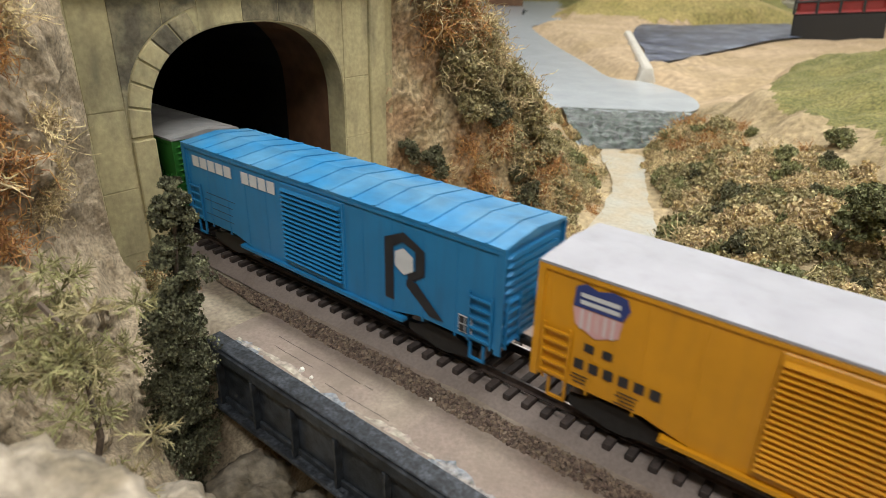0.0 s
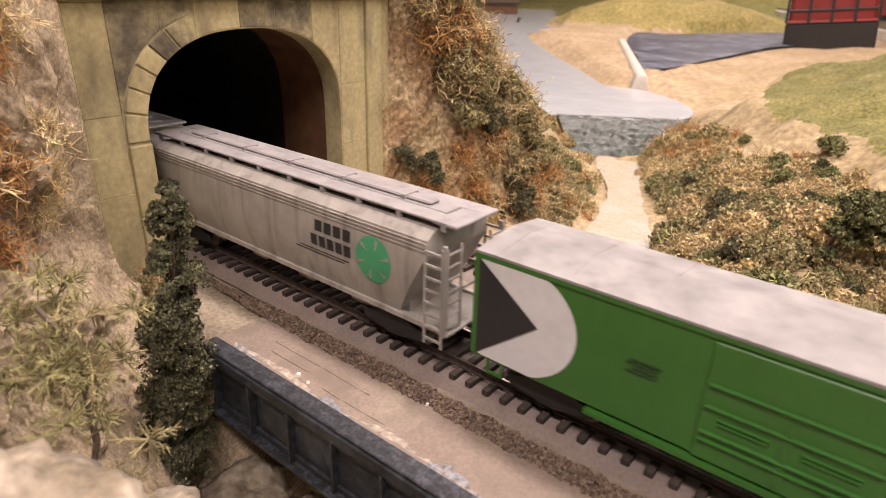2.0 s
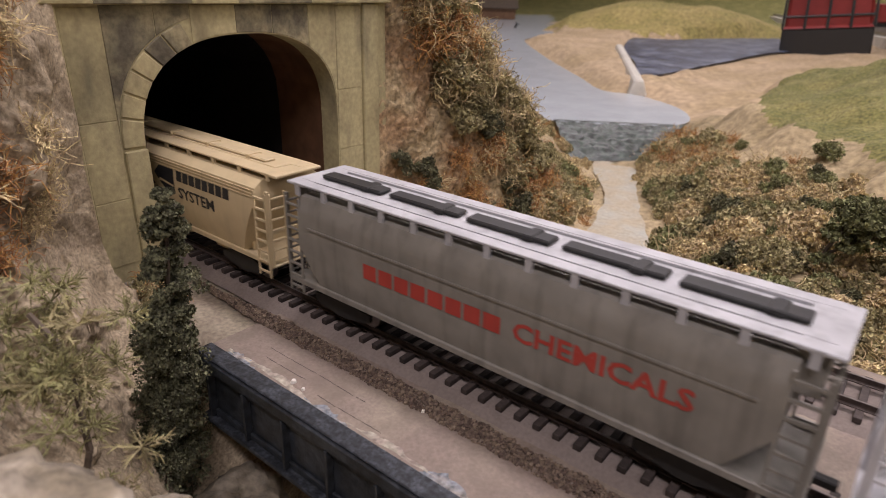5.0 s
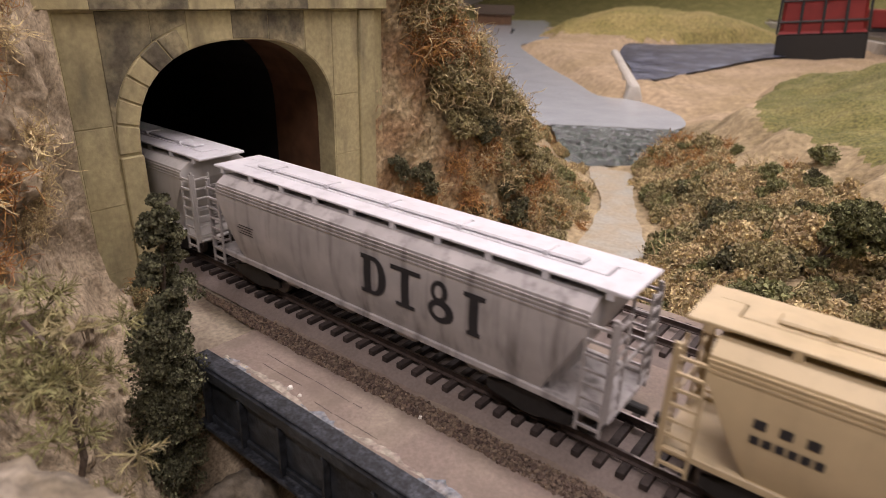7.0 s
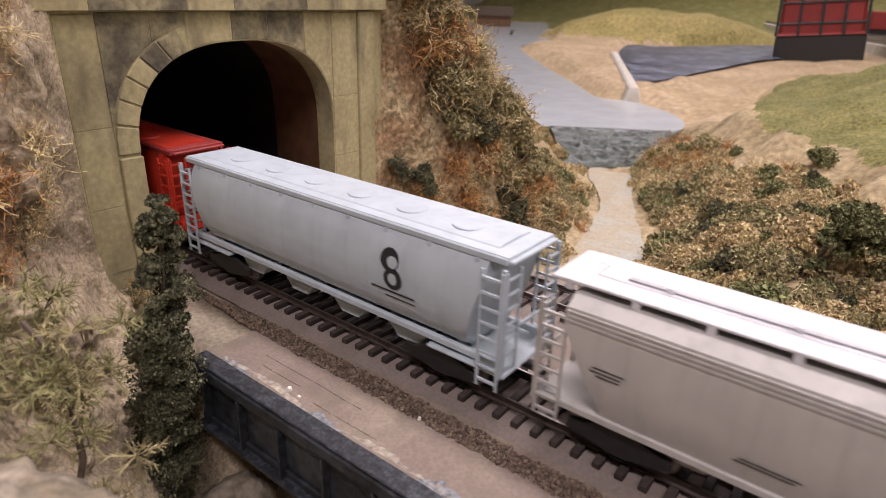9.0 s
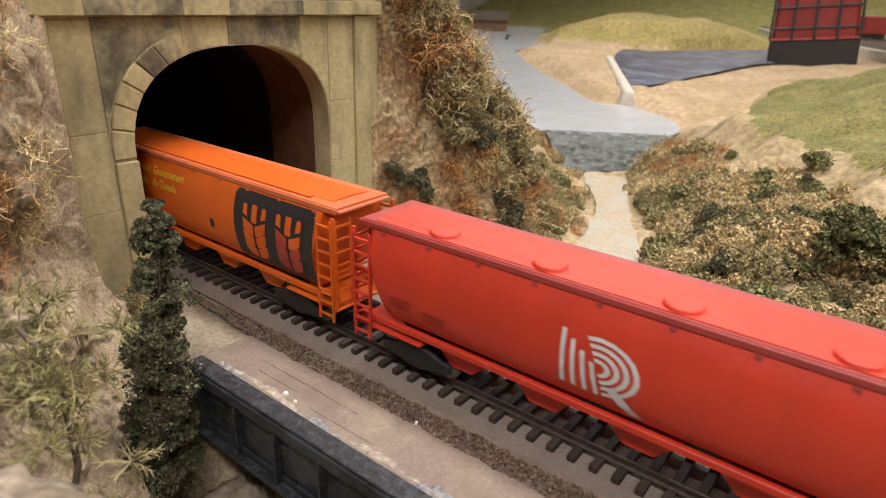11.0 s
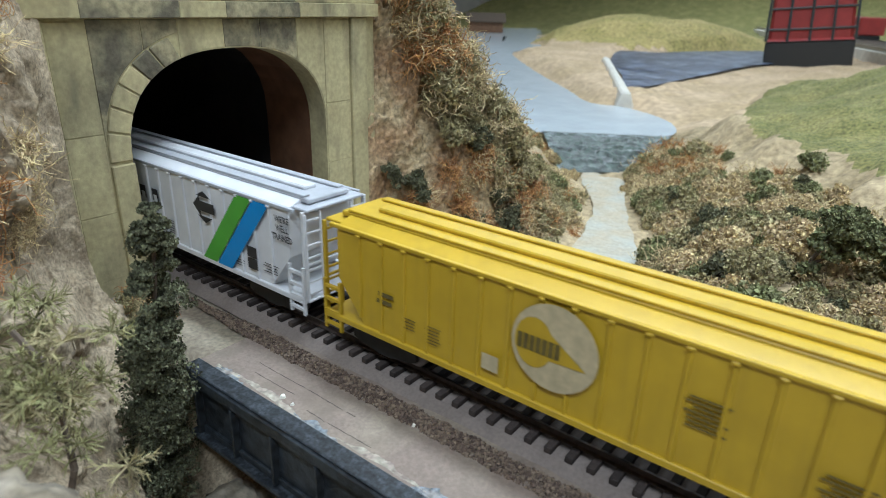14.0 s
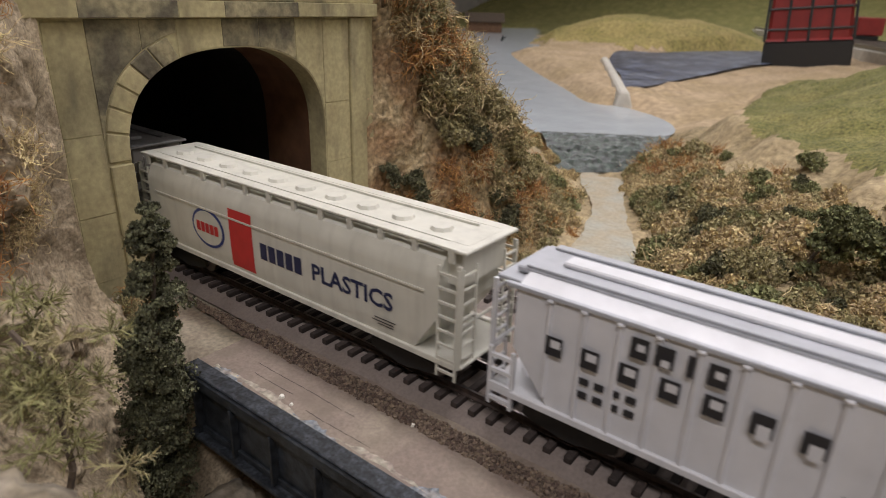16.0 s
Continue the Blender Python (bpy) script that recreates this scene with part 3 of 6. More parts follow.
# ---- plants ----
def foam_mesh(name, material, rx, rz, count, leaf, seed, lumps=13):
    """A clump of ground foam: many crumbs gathered in uneven lumps."""
    rnd = random.Random(seed)
    b = Build()
    centres = []
    for i in range(lumps):
        a, r = rnd.random() * 6.28, rx * 0.62 * rnd.random() ** 0.5
        centres.append((Vector((r * math.cos(a), r * math.sin(a), rz * (0.25 + 0.6 * rnd.random()) * (1.15 - r / rx))), 0.20 + 0.26 * rnd.random()))
    for i in range(count):
        c, s = centres[i % lumps]
        d = Vector((rnd.gauss(0, 1), rnd.gauss(0, 1), rnd.gauss(0, 1))).normalized() * (0.62 + 0.42 * rnd.random() ** 2)
        p = c + Vector((d.x * rx * s, d.y * rx * s, d.z * rz * s))
        if p.z < 0:
            p.z = rnd.random() * rz * 0.1
        size = leaf * (0.6 + 0.8 * rnd.random())
        e = Euler((rnd.random() * 6.3, rnd.random() * 6.3, rnd.random() * 6.3)).to_matrix()
        q = [Vector((-1, -0.6, 0)), Vector((0.9, -0.8, 0.3)), Vector((0.7, 0.9, -0.2)), Vector((-0.6, 0.8, 0.4))]
        b.add([p + (e @ v) * size for v in q], [(0, 1, 2), (0, 2, 3)])
    me = b.mesh(name, weld=False)
    me.materials.append(material)
    return me


def lichen_mesh(name, material, radius, strands, thick, seed, droop=0.3):
    """Tangled wiry lichen."""
    rnd = random.Random(seed)
    b = Build()
    for i in range(strands):
        p = Vector((rnd.gauss(0, 0.35), rnd.gauss(0, 0.35), rnd.gauss(0.2, 0.3))) * radius
        d = Vector((rnd.gauss(0, 1), rnd.gauss(0, 1), rnd.gauss(0, 1))).normalized()
        for j in range(5):
            d = (d + Vector((rnd.gauss(0, 0.55), rnd.gauss(0, 0.55), rnd.gauss(-0.08, 0.55)))).normalized()
            q = p + d * radius * 0.22
            b.rod(p, q, thick * (1 - 0.12 * j), 3)
            p = q
    me = b.mesh(name, weld=False)
    me.materials.append(material)
    return me


BUSHES = {
    "straw": ([foam_mesh("bush", M_BUSH_STRAW, 0.016, 0.013, 1700, 0.00092, s) for s in (1, 2, 3)], "straw coloured foam bush on the bank"),
    "olive": ([foam_mesh("bush", M_BUSH_OLIVE, 0.016, 0.014, 1700, 0.00092, s) for s in (4, 5, 6)], "olive foam bush on the slope"),
    "green": ([foam_mesh("bush", M_BUSH_GREEN, 0.016, 0.015, 1700, 0.00092, s) for s in (7, 8, 9)], "green foam bush on the bank"),
    "dark": ([foam_mesh("bush", M_BUSH_DARK, 0.015, 0.015, 1700, 0.00092, s) for s in (10, 11)], "dark green foam bush on the slope"),
    "rust": ([lichen_mesh("lichen", M_BUSH_RUST, 0.014, 150, 0.00034, s) for s in (12, 13, 14)], "rusty brown wiry lichen tuft on the rock"),
    "tan": ([lichen_mesh("lichen", M_BUSH_STRAW, 0.014, 150, 0.00034, s) for s in (15, 16)], "dry tan wiry lichen tuft on the rock"),
    "grey": ([lichen_mesh("lichen", M_BUSH_OLIVE, 0.014, 150, 0.00036, s) for s in (17, 18)], "grey-green wiry lichen tuft on the rock"),
}
PLANT_RANDOM = random.Random(21)


UNDERGROWTH = {}


def plant(kind, x, y, z, size, lean=None, joined=False):
    meshes, label = BUSHES[kind]
    me = PLANT_RANDOM.choice(meshes)
    m = Matrix.Translation((x, y, z))
    if lean is not None:
        m = m @ Vector((0, 0, 1)).rotation_difference(Vector(lean)).to_matrix().to_4x4()
    k = size * (0.85 + 0.3 * PLANT_RANDOM.random())
    m = m @ pose(0, 0, 0, 0, 0, 360 * PLANT_RANDOM.random()) @ Matrix.Diagonal((k, k, k * (0.8 + 0.4 * PLANT_RANDOM.random()), 1))
    if joined:
        b = UNDERGROWTH.setdefault(me.materials[0].name, Build())
        b.add([m @ v.co for v in me.vertices], [tuple(p.vertices) for p in me.polygons])
        return None
    ob = new("lichen" if kind in ("rust", "tan", "grey") else "bush", me)
    ob.matrix_basis = m
    return tagged(ob, label, "bush", "bushes of the hillside")


def pick(weights):
    r = PLANT_RANDOM.random() * sum(w for _, w in weights)
    for k, w in weights:
        r -= w
        if r <= 0:
            return k
    return weights[-1][0]


def hillside():
    R = PLANT_RANDOM
    # the cliff beside the portal: bare near it, thick growth at the corner
    for i in range(150):
        z = -0.07 + 0.22 * R.random()
        k = R.random()
        edge = 0.33 - 0.10 * smooth01((z - 0.0) / 0.08)
        if k < edge + 0.12 and z > 0.02:
            k = edge + 0.12 + 0.5 * R.random()
        u = min(0.62, 0.55 * k + 0.03)
        x, y = north_face(u, z)
        if z > 0.085:
            kind = pick([("rust", 3), ("tan", 3), ("grey", 2), ("olive", 1)])
        elif k < 0.62:
            kind = pick([("rust", 4), ("dark", 1), ("olive", 2), ("tan", 3)]) if z < 0.03 else pick([("dark", 3), ("olive", 4), ("grey", 3), ("tan", 2)])
        else:
            kind = pick([("olive", 4), ("straw", 2), ("tan", 3), ("grey", 2), ("rust", 1.5)])
        plant(kind, x + 0.002, y, z - 0.006, 0.65 + 0.5 * R.random(), (0.75, 0.15, 0.65))
    # slope from the cliff down to the creek
    for i in range(120):
        y = 0.20 + 0.38 * R.random()
        x = creek_x(y) - 0.035 - 0.13 * R.random() ** 1.2
        plant(pick([("straw", 3), ("olive", 4), ("tan", 2), ("rust", 1.5), ("green", 1)]), x, y, height(x, y) - 0.002, 0.5 + 0.55 * R.random(), joined=y > 0.36)
    # bank between the creek and the grassy hill
    for i in range(1050):
        y = 0.12 + 0.50 * R.random()
        x = creek_x(y) + 0.036 + (0.30 - 0.25 * max(0, y - 0.35)) * R.random()
        k = inside(HILL, x, y)
        if k > -0.05 and R.random() < (1.0 if k > -0.012 else 0.55):
            continue
        w = fbm(x, y, 3, 12)
        kind = pick([("green", 4), ("dark", 2), ("olive", 3)]) if w > 0.14 else pick([("straw", 9), ("olive", 2.5), ("tan", 2), ("green", 0.4)])
        if y > 0.50:
            kind = pick([("rust", 2), ("olive", 2), ("tan", 2), ("straw", 2), ("green", 1)])
        plant(kind, x, y, height(x, y) - 0.002, 0.6 + 0.75 * R.random() ** 1.5, joined=y > 0.33 or R.random() < 0.5)
    # growth along the far edge of the deck
    for i in range(46):
        x = -0.08 + 0.36 * R.random()
        plant(pick([("straw", 5), ("olive", 2), ("tan", 2)]), x, 0.118 + 0.03 * R.random(), height(x, 0.125) + 0.012, 0.5 + 0.4 * R.random())
    # rusty tufts on the near rock
    for i in range(24):
        z = 0.035 + 0.095 * R.random()
        u = (0.36 - 0.118 + 0.030 * R.random() ** 1.5 + 0.12 * max(0, z - 0.03)) / 0.305
        x, y = south_face(u, z)
        plant(pick([("rust", 3), ("tan", 2.4), ("olive", 0.6)]), x - 0.002, y, z, 0.42 + 0.3 * R.random(), (0.7, 0.3, 0.5))
    for i in range(14):
        x, y = -0.178 + 0.03 * R.random(), -0.052 + 0.014 * R.random()
        plant(pick([("rust", 2), ("olive", 2), ("tan", 1)]), x, y, height(x, y), 0.28 + 0.2 * R.random())


hillside()
for kind_name, growth in UNDERGROWTH.items():
    tagged(part("undergrowth", growth, bpy.data.materials[kind_name], weld=False), "dense foam and lichen undergrowth on the far banks", "undergrowth", kind="stuff")


def pine(x, y, z, tall, lean):
    """A narrow conifer: trunk with whorls of short boughs, each a few crumbly foam pads."""
    t = thing("pine_tree", "narrow dark green foam conifer beside the bridge", "tree")
    part("trunk", Build().rod((x, y, z), (x + lean, y, z + tall * 0.97), 0.0018, 7, 0.0006), M_BARK, t)
    rnd = random.Random(8)
    for i in range(24):
        k = i / 23
        zz = z + tall * (0.10 + 0.89 * k)
        r = 0.0112 * (1 - k) ** 0.62 + 0.0032
        n = 5 if k < 0.75 else 4
        b = Build()
        for j in range(n):
            if k < 0.6 and rnd.random() < 0.10:
                continue
            a = 2 * math.pi * (j + rnd.random() * 0.9) / n
            rr = r * (0.75 + 0.45 * rnd.random())
            cx, cy = x + lean * (0.1 + 0.88 * k) + rr * 0.62 * math.cos(a), y + rr * 0.62 * math.sin(a)
            cz = zz - 0.15 * rr + 0.002 * rnd.gauss(0, 1)
            pads = [(Vector((cx, cy, cz)) + Vector((rnd.gauss(0, 0.4), rnd.gauss(0, 0.4), rnd.gauss(0, 0.3))) * rr * 0.6, 0.20 + 0.2 * rnd.random()) for q in range(6)]
            for q in range(620):
                c, sz = pads[q % 6]
                d = Vector((rnd.gauss(0, 1), rnd.gauss(0, 1), rnd.gauss(0, 1))).normalized() * (0.6 + 0.45 * rnd.random())
                p = c + Vector((d.x * rr * sz * 1.3, d.y * rr * sz * 1.3, d.z * rr * sz * 0.8))
                e = Euler((rnd.random() * 6.3, rnd.random() * 6.3, rnd.random() * 6.3)).to_matrix()
                s = 0.00046 * (0.6 + 0.8 * rnd.random())
                b.add([p + (e @ Vector(v)) * s for v in ((-1, -0.7, 0), (1, -0.6, 0.2), (0.8, 0.9, 0), (-0.7, 0.8, 0.3))], [(0, 1, 2), (0, 2, 3)])
        part("bough", b, M_PINE, t, weld=False)


pine(-0.1225, -0.0715, -0.100, 0.166, 0.0385)


def broadleaf(name, label, x, y, z, tall, spread, material, seed):
    t = thing(name, label, "tree")
    rnd = random.Random(seed)
    b = Build()
    tips = []

    def limb(p, d, length, r, depth):
        q = p + d * length
        b.rod(p, q, r, 6, r * 0.65)
        if depth == 0:
            tips.append(q)
            return
        for j in range(3):
            e = (d + Vector((rnd.gauss(0, 0.55), rnd.gauss(0, 0.55), rnd.gauss(0.12, 0.3)))).normalized()
            limb(q, e, length * 0.72, r * 0.62, depth - 1)
        tips.append(q)

    limb(Vector((x, y, z)), Vector((0.05, 0, 1)), tall * 0.30, tall * 0.022, 3)
    part("trunk", b, M_BARK, t, weld=False)
    for i, tip in enumerate(tips):
        me = foam_mesh("crown", material, spread * 0.26, spread * 0.20, 300, 0.0010, seed + i, 5)
        o = part("crown", me, material, t)
        o.location = tip - Vector((0, 0, spread * 0.08))


broadleaf("tree", "small dark green broadleaf tree with bare lower limbs", 0.055, 0.252, -0.045, 0.082, 0.048, M_TREE, 31)
broadleaf("tree", "small green broadleaf tree on the creek bank", 0.105, 0.262, -0.04, 0.06, 0.045, M_TREE, 57)


# ---- the near corner: boulders and a dry shrub ----
def boulder(x, y, z, r, seed, label):
    b = Build()
    n = 26

    def at(u, v):
        a, c = 2 * math.pi * u, math.pi * v
        d = Vector((math.sin(c) * math.cos(a), math.sin(c) * math.sin(a), math.cos(c)))
        k = 1 + 0.35 * fbm(d.x + seed, d.y, d.z, 1.3, 3) + 0.10 * fbm(d.x, d.y + seed, d.z, 5, 3)
        return Vector((x, y, z)) + Vector((d.x, d.y, d.z * 0.8)) * r * k

    b.grid(n * 2, n, at)
    ob = part("boulder", b, M_STONE, smooth=True)
    return tagged(ob, label, "rock", "boulders in the near corner")


boulder(-0.020, -0.150, 0.022, 0.026, 1, "pale rounded plaster boulder beside dry shrubs")
boulder(-0.040, -0.165, 0.036, 0.022, 2, "pale plaster boulder against the cliff")
boulder(-0.004, -0.134, 0.018, 0.014, 6, "small pale plaster boulder")
boulder(-0.047, -0.107, -0.026, 0.016, 3, "flat pale rock below the bridge")
boulder(-0.030, -0.094, -0.030, 0.012, 4, "rounded pale rock below the bridge")
boulder(-0.062, -0.092, -0.060, 0.018, 5, "brown rock in the gorge")
boulder(-0.085, -0.060, -0.075, 0.020, 7, "brown rock under the girder")
boulder(-0.060, -0.050, -0.085, 0.022, 8, "brown rock under the girder")


def near_bank():
    """The slope that carries the boulders, from the cliff to the layout's front."""
    b = Build()

    def at(u, v):
        x, y = -0.15 + 0.17 * u, -0.26 + 0.17 * v
        z = -0.135 + 0.16 * smooth01((-0.085 - y) / 0.06) * smooth01((0.04 - x) / 0.06)
        return (x, y, z + 0.008 * fbm(x, y, 0, 40) + 0.004 * fbm(x, y, 0, 170))

    b.grid(110, 110, at)
    tagged(part("near_bank", b, M_ROCK, smooth=True, weld=False), "stony bank in the near corner of the layout", kind="structure")


near_bank()


def dry_shrub():
    t = thing("dry_shrub", "dry olive shrub with feathery twigs and a bent stem", "shrub")
    rnd = random.Random(3)
    stem = Build()
    pts = [(-0.070, -0.118, -0.02), (-0.066, -0.112, 0.004), (-0.072, -0.110, 0.018), (-0.076, -0.110, 0.032), (-0.084, -0.113, 0.040)]
    for a, c in zip(pts, pts[1:]):
        stem.rod(a, c, 0.0011, 6, 0.0009)
    part("stem", stem, M_BARK, t)
    for i in range(34):
        base = Vector(pts[rnd.randrange(1, 5)]) + Vector((rnd.gauss(0, 0.011), rnd.gauss(0, 0.008), rnd.gauss(-0.009, 0.010)))
        b = Build()
        for j in range(18):
            d = Vector((rnd.gauss(0.1, 1), rnd.gauss(0, 1), rnd.gauss(0.1, 0.8))).normalized()
            tip = base + d * (0.003 + 0.006 * rnd.random())
            b.rod(base, tip, 0.00022, 3, 0.0001)
            for q in range(5):
                p = base.lerp(tip, 0.4 + 0.6 * rnd.random())
                e = (d + Vector((rnd.gauss(0, 0.7), rnd.gauss(0, 0.7), rnd.gauss(0, 0.7)))).normalized()
                b.rod(p, p + e * 0.0028, 0.00026, 3, 0.0001)
        part("twig_spray", b, M_SHRUB if i % 3 else M_BUSH_OLIVE, t, weld=False)


dry_shrub()


# ---- across the water ----
def far_things():
    d = Build()
    a, c = Vector((-0.71, 1.68)), Vector((-0.352, 0.965))
    n = Vector((c.y - a.y, a.x - c.x)).normalized() * 0.012
    foot = [a - n * 1.6, c - n * 1.6, c + n * 1.6, a + n * 1.6]
    crest = [a - n * 0.7, c - n * 0.7, c + n * 0.7, a + n * 0.7]
    d.add([(p.x, p.y, -0.06) for p in foot] + [(p.x, p.y, -0.026) for p in crest], [(0, 1, 5, 4), (1, 2, 6, 5), (2, 3, 7, 6), (3, 0, 4, 7), (4, 5, 6, 7)])
    tagged(part("dam_wall", d, M_PALE_STONE, bevel=0.003), "pale concrete dam between pond and lake", "dam")
    # red container in a wire cage on a black base
    t = thing("red_tank", "red tapered tank in a black wire cage on a black base", "tank")
    cx, cy, ang = -0.256, 2.19, 9.0
    m = pose(cx, cy, 0, 0, -5, ang)
    w, dp = 0.121, 0.10

    def tapered(z0, z1, w0, w1, d0, d1):
        vs = [(s * ww, e * dd, z) for z, ww, dd in ((z0, w0, d0), (z1, w1, d1)) for s, e in ((-1, -1), (1, -1), (1, 1), (-1, 1))]
        return Build().add([m @ Vector(v) for v in vs], [(0, 1, 2, 3), (4, 5, 6, 7), (0, 1, 5, 4), (1, 2, 6, 5), (2, 3, 7, 6), (3, 0, 4, 7)])

    part("base", tapered(-0.05, 0.035, w, w * 0.99, dp, dp), M_BLACK, t, bevel=0.004)
    part("tank", tapered(0.036, 0.42, w * 0.93, w * 0.80, dp * 0.93, dp * 0.80), M_TANK, t, bevel=0.008)
    for i in range(6):
        z = 0.07 + 0.06 * i
        wz, dz = w * (1 - 0.35 * z), dp * (1 - 0.35 * z)
        for e in (-1, 1):
            part("cage_bar", Build().rod(m @ Vector((-wz, e * dz, z)), m @ Vector((wz, e * dz, z)), 0.0035, 6), M_CAGE, t)
            part("cage_bar", Build().rod(m @ Vector((e * wz, -dz, z)), m @ Vector((e * wz, dz, z)), 0.0035, 6), M_CAGE, t)
    for i in range(5):
        k = -1 + 2 * i / 4
        for e in (-1, 1):
            part("cage_post", Build().rod(m @ Vector((k * w * 0.987, e * dp * 0.987, 0.035)), m @ Vector((k * w * 0.853, e * dp * 0.853, 0.42)), 0.004, 6), M_CAGE, t)
    # shed on the far shore
    h = thing("shed", "small brown timber shed with grey roof by the water", "shed")
    hm = pose(-2.08, 3.05, -0.05, 0, 0, 35)
    part("wall", Build().prism([(-0.09, 0), (0.09, 0), (0.09, 0.06), (0, 0.095), (-0.09, 0.06)], lambda u, v, q: hm @ Vector((q - 0.10, u, v)), 0.2), M_SHED, h)
    for s in (-1, 1):
        part("roof", Build().prism([(0, 0.097), (s * 0.11, 0.054), (s * 0.11, 0.060), (0, 0.104)], lambda u, v, q: hm @ Vector((q - 0.115, u, v)), 0.23), M_BARK, h)
    part("door", Build().box(0.10, 0.104, -0.025, 0.025, 0, 0.05, hm), M_BLACK, h)
    # road and second line beyond the tank
    rm = pose(-0.40, 3.45, 0.0, 0, 0, 113)
    tagged(part("far_roadbed", Build().box(-2.2, 2.6, -0.13, 0.13, -0.10, 0.0, rm), M_PALE_STONE), "pale grey roadbed across the layout", kind="structure")
    for y in (-0.09, -0.03, 0.04, 0.10):
        tagged(part("far_rail", Build().box(-2.2, 2.6, y - 0.006, y + 0.006, 0.001, 0.014, rm), M_STEEL), "bright rail of the distant line", "rail")
    v = thing("distant_car", "small dark red railway car on the distant line", "freight car")
    part("body", Build().box(-0.45, -0.12, -0.11, -0.01, 0.03, 0.10, rm), M_TANK, v, bevel=0.004)
    part("underframe", Build().box(-0.44, -0.13, -0.10, -0.02, 0.0142, 0.029, rm), M_BLACK, v)
    # snags in the pond
    for i, (x, y) in enumerate(((-0.62, 0.93), (-1.55, 2.42), (-0.55, 0.80))):
        s = thing("snag", "grey stump standing in the pond", "stump", "stumps in the pond")
        b = Build().rod((x, y, -0.056), (x + 0.006, y, -0.03), 0.007, 7, 0.004).rod((x, y, -0.045), (x + 0.018, y + 0.006, -0.034), 0.003, 5, 0.0015)
        part("stump_wood", b, M_CAGE, s)


far_things()


def deck_details():
    rnd = random.Random(14)
    for i, (x, y, r) in enumerate(((-0.0619, -0.0469, 0.0012), (-0.017, -0.0295, 0.0009), (-0.056, -0.0475, 0.0008))):
        b = Build().rod((x, y, -0.0066), (x + r * 0.3, y, -0.0066 + r), r, 7, r * 0.6)
        tagged(part("plaster_crumb", b, M_CRUMB), "white plaster crumb on the deck", "debris", "crumbs on the deck")
    for x0, x1, y, in ((-0.086, -0.035, -0.0385), (-0.082, -0.060, -0.0435), (-0.050, -0.020, -0.0465)):
        b = Build()
        k = 70
        for i in range(k):
            xa, xb = x0 + (x1 - x0) * i / k, x0 + (x1 - x0) * (i + 1) / k
            w = 0.00022 * max(0.0, 0.75 + nz(xa, 7, 0, 260))
            if w > 0.00006:
                ya = y + 0.0005 * nz(xa, 0, 0, 60) + 0.0002 * nz(xa, 0, 0, 400)
                b.box(xa, xb, ya, ya + w, -0.0066, -0.0064)
        tagged(part("deck_groove", b, M_SCRATCH, weld=False), "dark scratch along the deck boards", kind="structure")

    # grey girder paint dragged over the deck's edge, and pale filler smears beside it
    for name_, m_, label_, base, reach, lift, seed in (("paint_smear", M_SMEAR, "blue-grey paint smeared over the deck edge", -0.0537, 0.0046, 0.00012, 0.0),
                                                      ("filler_smear", M_FILLER, "pale filler smeared on the worn deck", -0.0500, 0.0022, 0.00008, 5.0)):
        b = Build()
        n = 520
        for i in range(n):
            quad = []
            for x in (-0.097 + 0.60 * i / n, -0.097 + 0.60 * (i + 1) / n):
                w = reach * max(0.0, 0.55 + 1.5 * fbm(x, seed, 0, 38) + 0.5 * fbm(x, seed, 2, 240))
                lo = base if seed == 0.0 else base + 0.0022 * fbm(x, 9, 0, 30)
                quad.append((x, lo, w))
            (xa, la, wa), (xb, lb, wb) = quad
            if wa < 0.0002 and wb < 0.0002:
                continue
            z = -0.0065 + lift
            b.add([(xa, la, z), (xb, lb, z), (xb, lb + wb, z - lift * 0.6), (xa, la + wa, z - lift * 0.6)], [(0, 1, 2, 3)])
        tagged(part(name_, b, m_, weld=False), label_, kind="structure")


deck_details()

# ---- the train ----
def text_mesh(body, size, width=1.0):
    cu = bpy.data.curves.new("lettering", "FONT")
    cu.body, cu.size, cu.align_x, cu.align_y = body, size, "CENTER", "CENTER"
    cu.resolution_u, cu.offset = 2, 0.025 * size
    ob = bpy.data.objects.new("lettering", cu)
    scene.collection.objects.link(ob)
    me = bpy.data.meshes.new_from_object(ob.evaluated_get(bpy.context.evaluated_depsgraph_get()))
    bpy.data.objects.remove(ob)
    return [(v.co.x * width, v.co.y) for v in me.vertices], [tuple(p.vertices) for p in me.polygons]


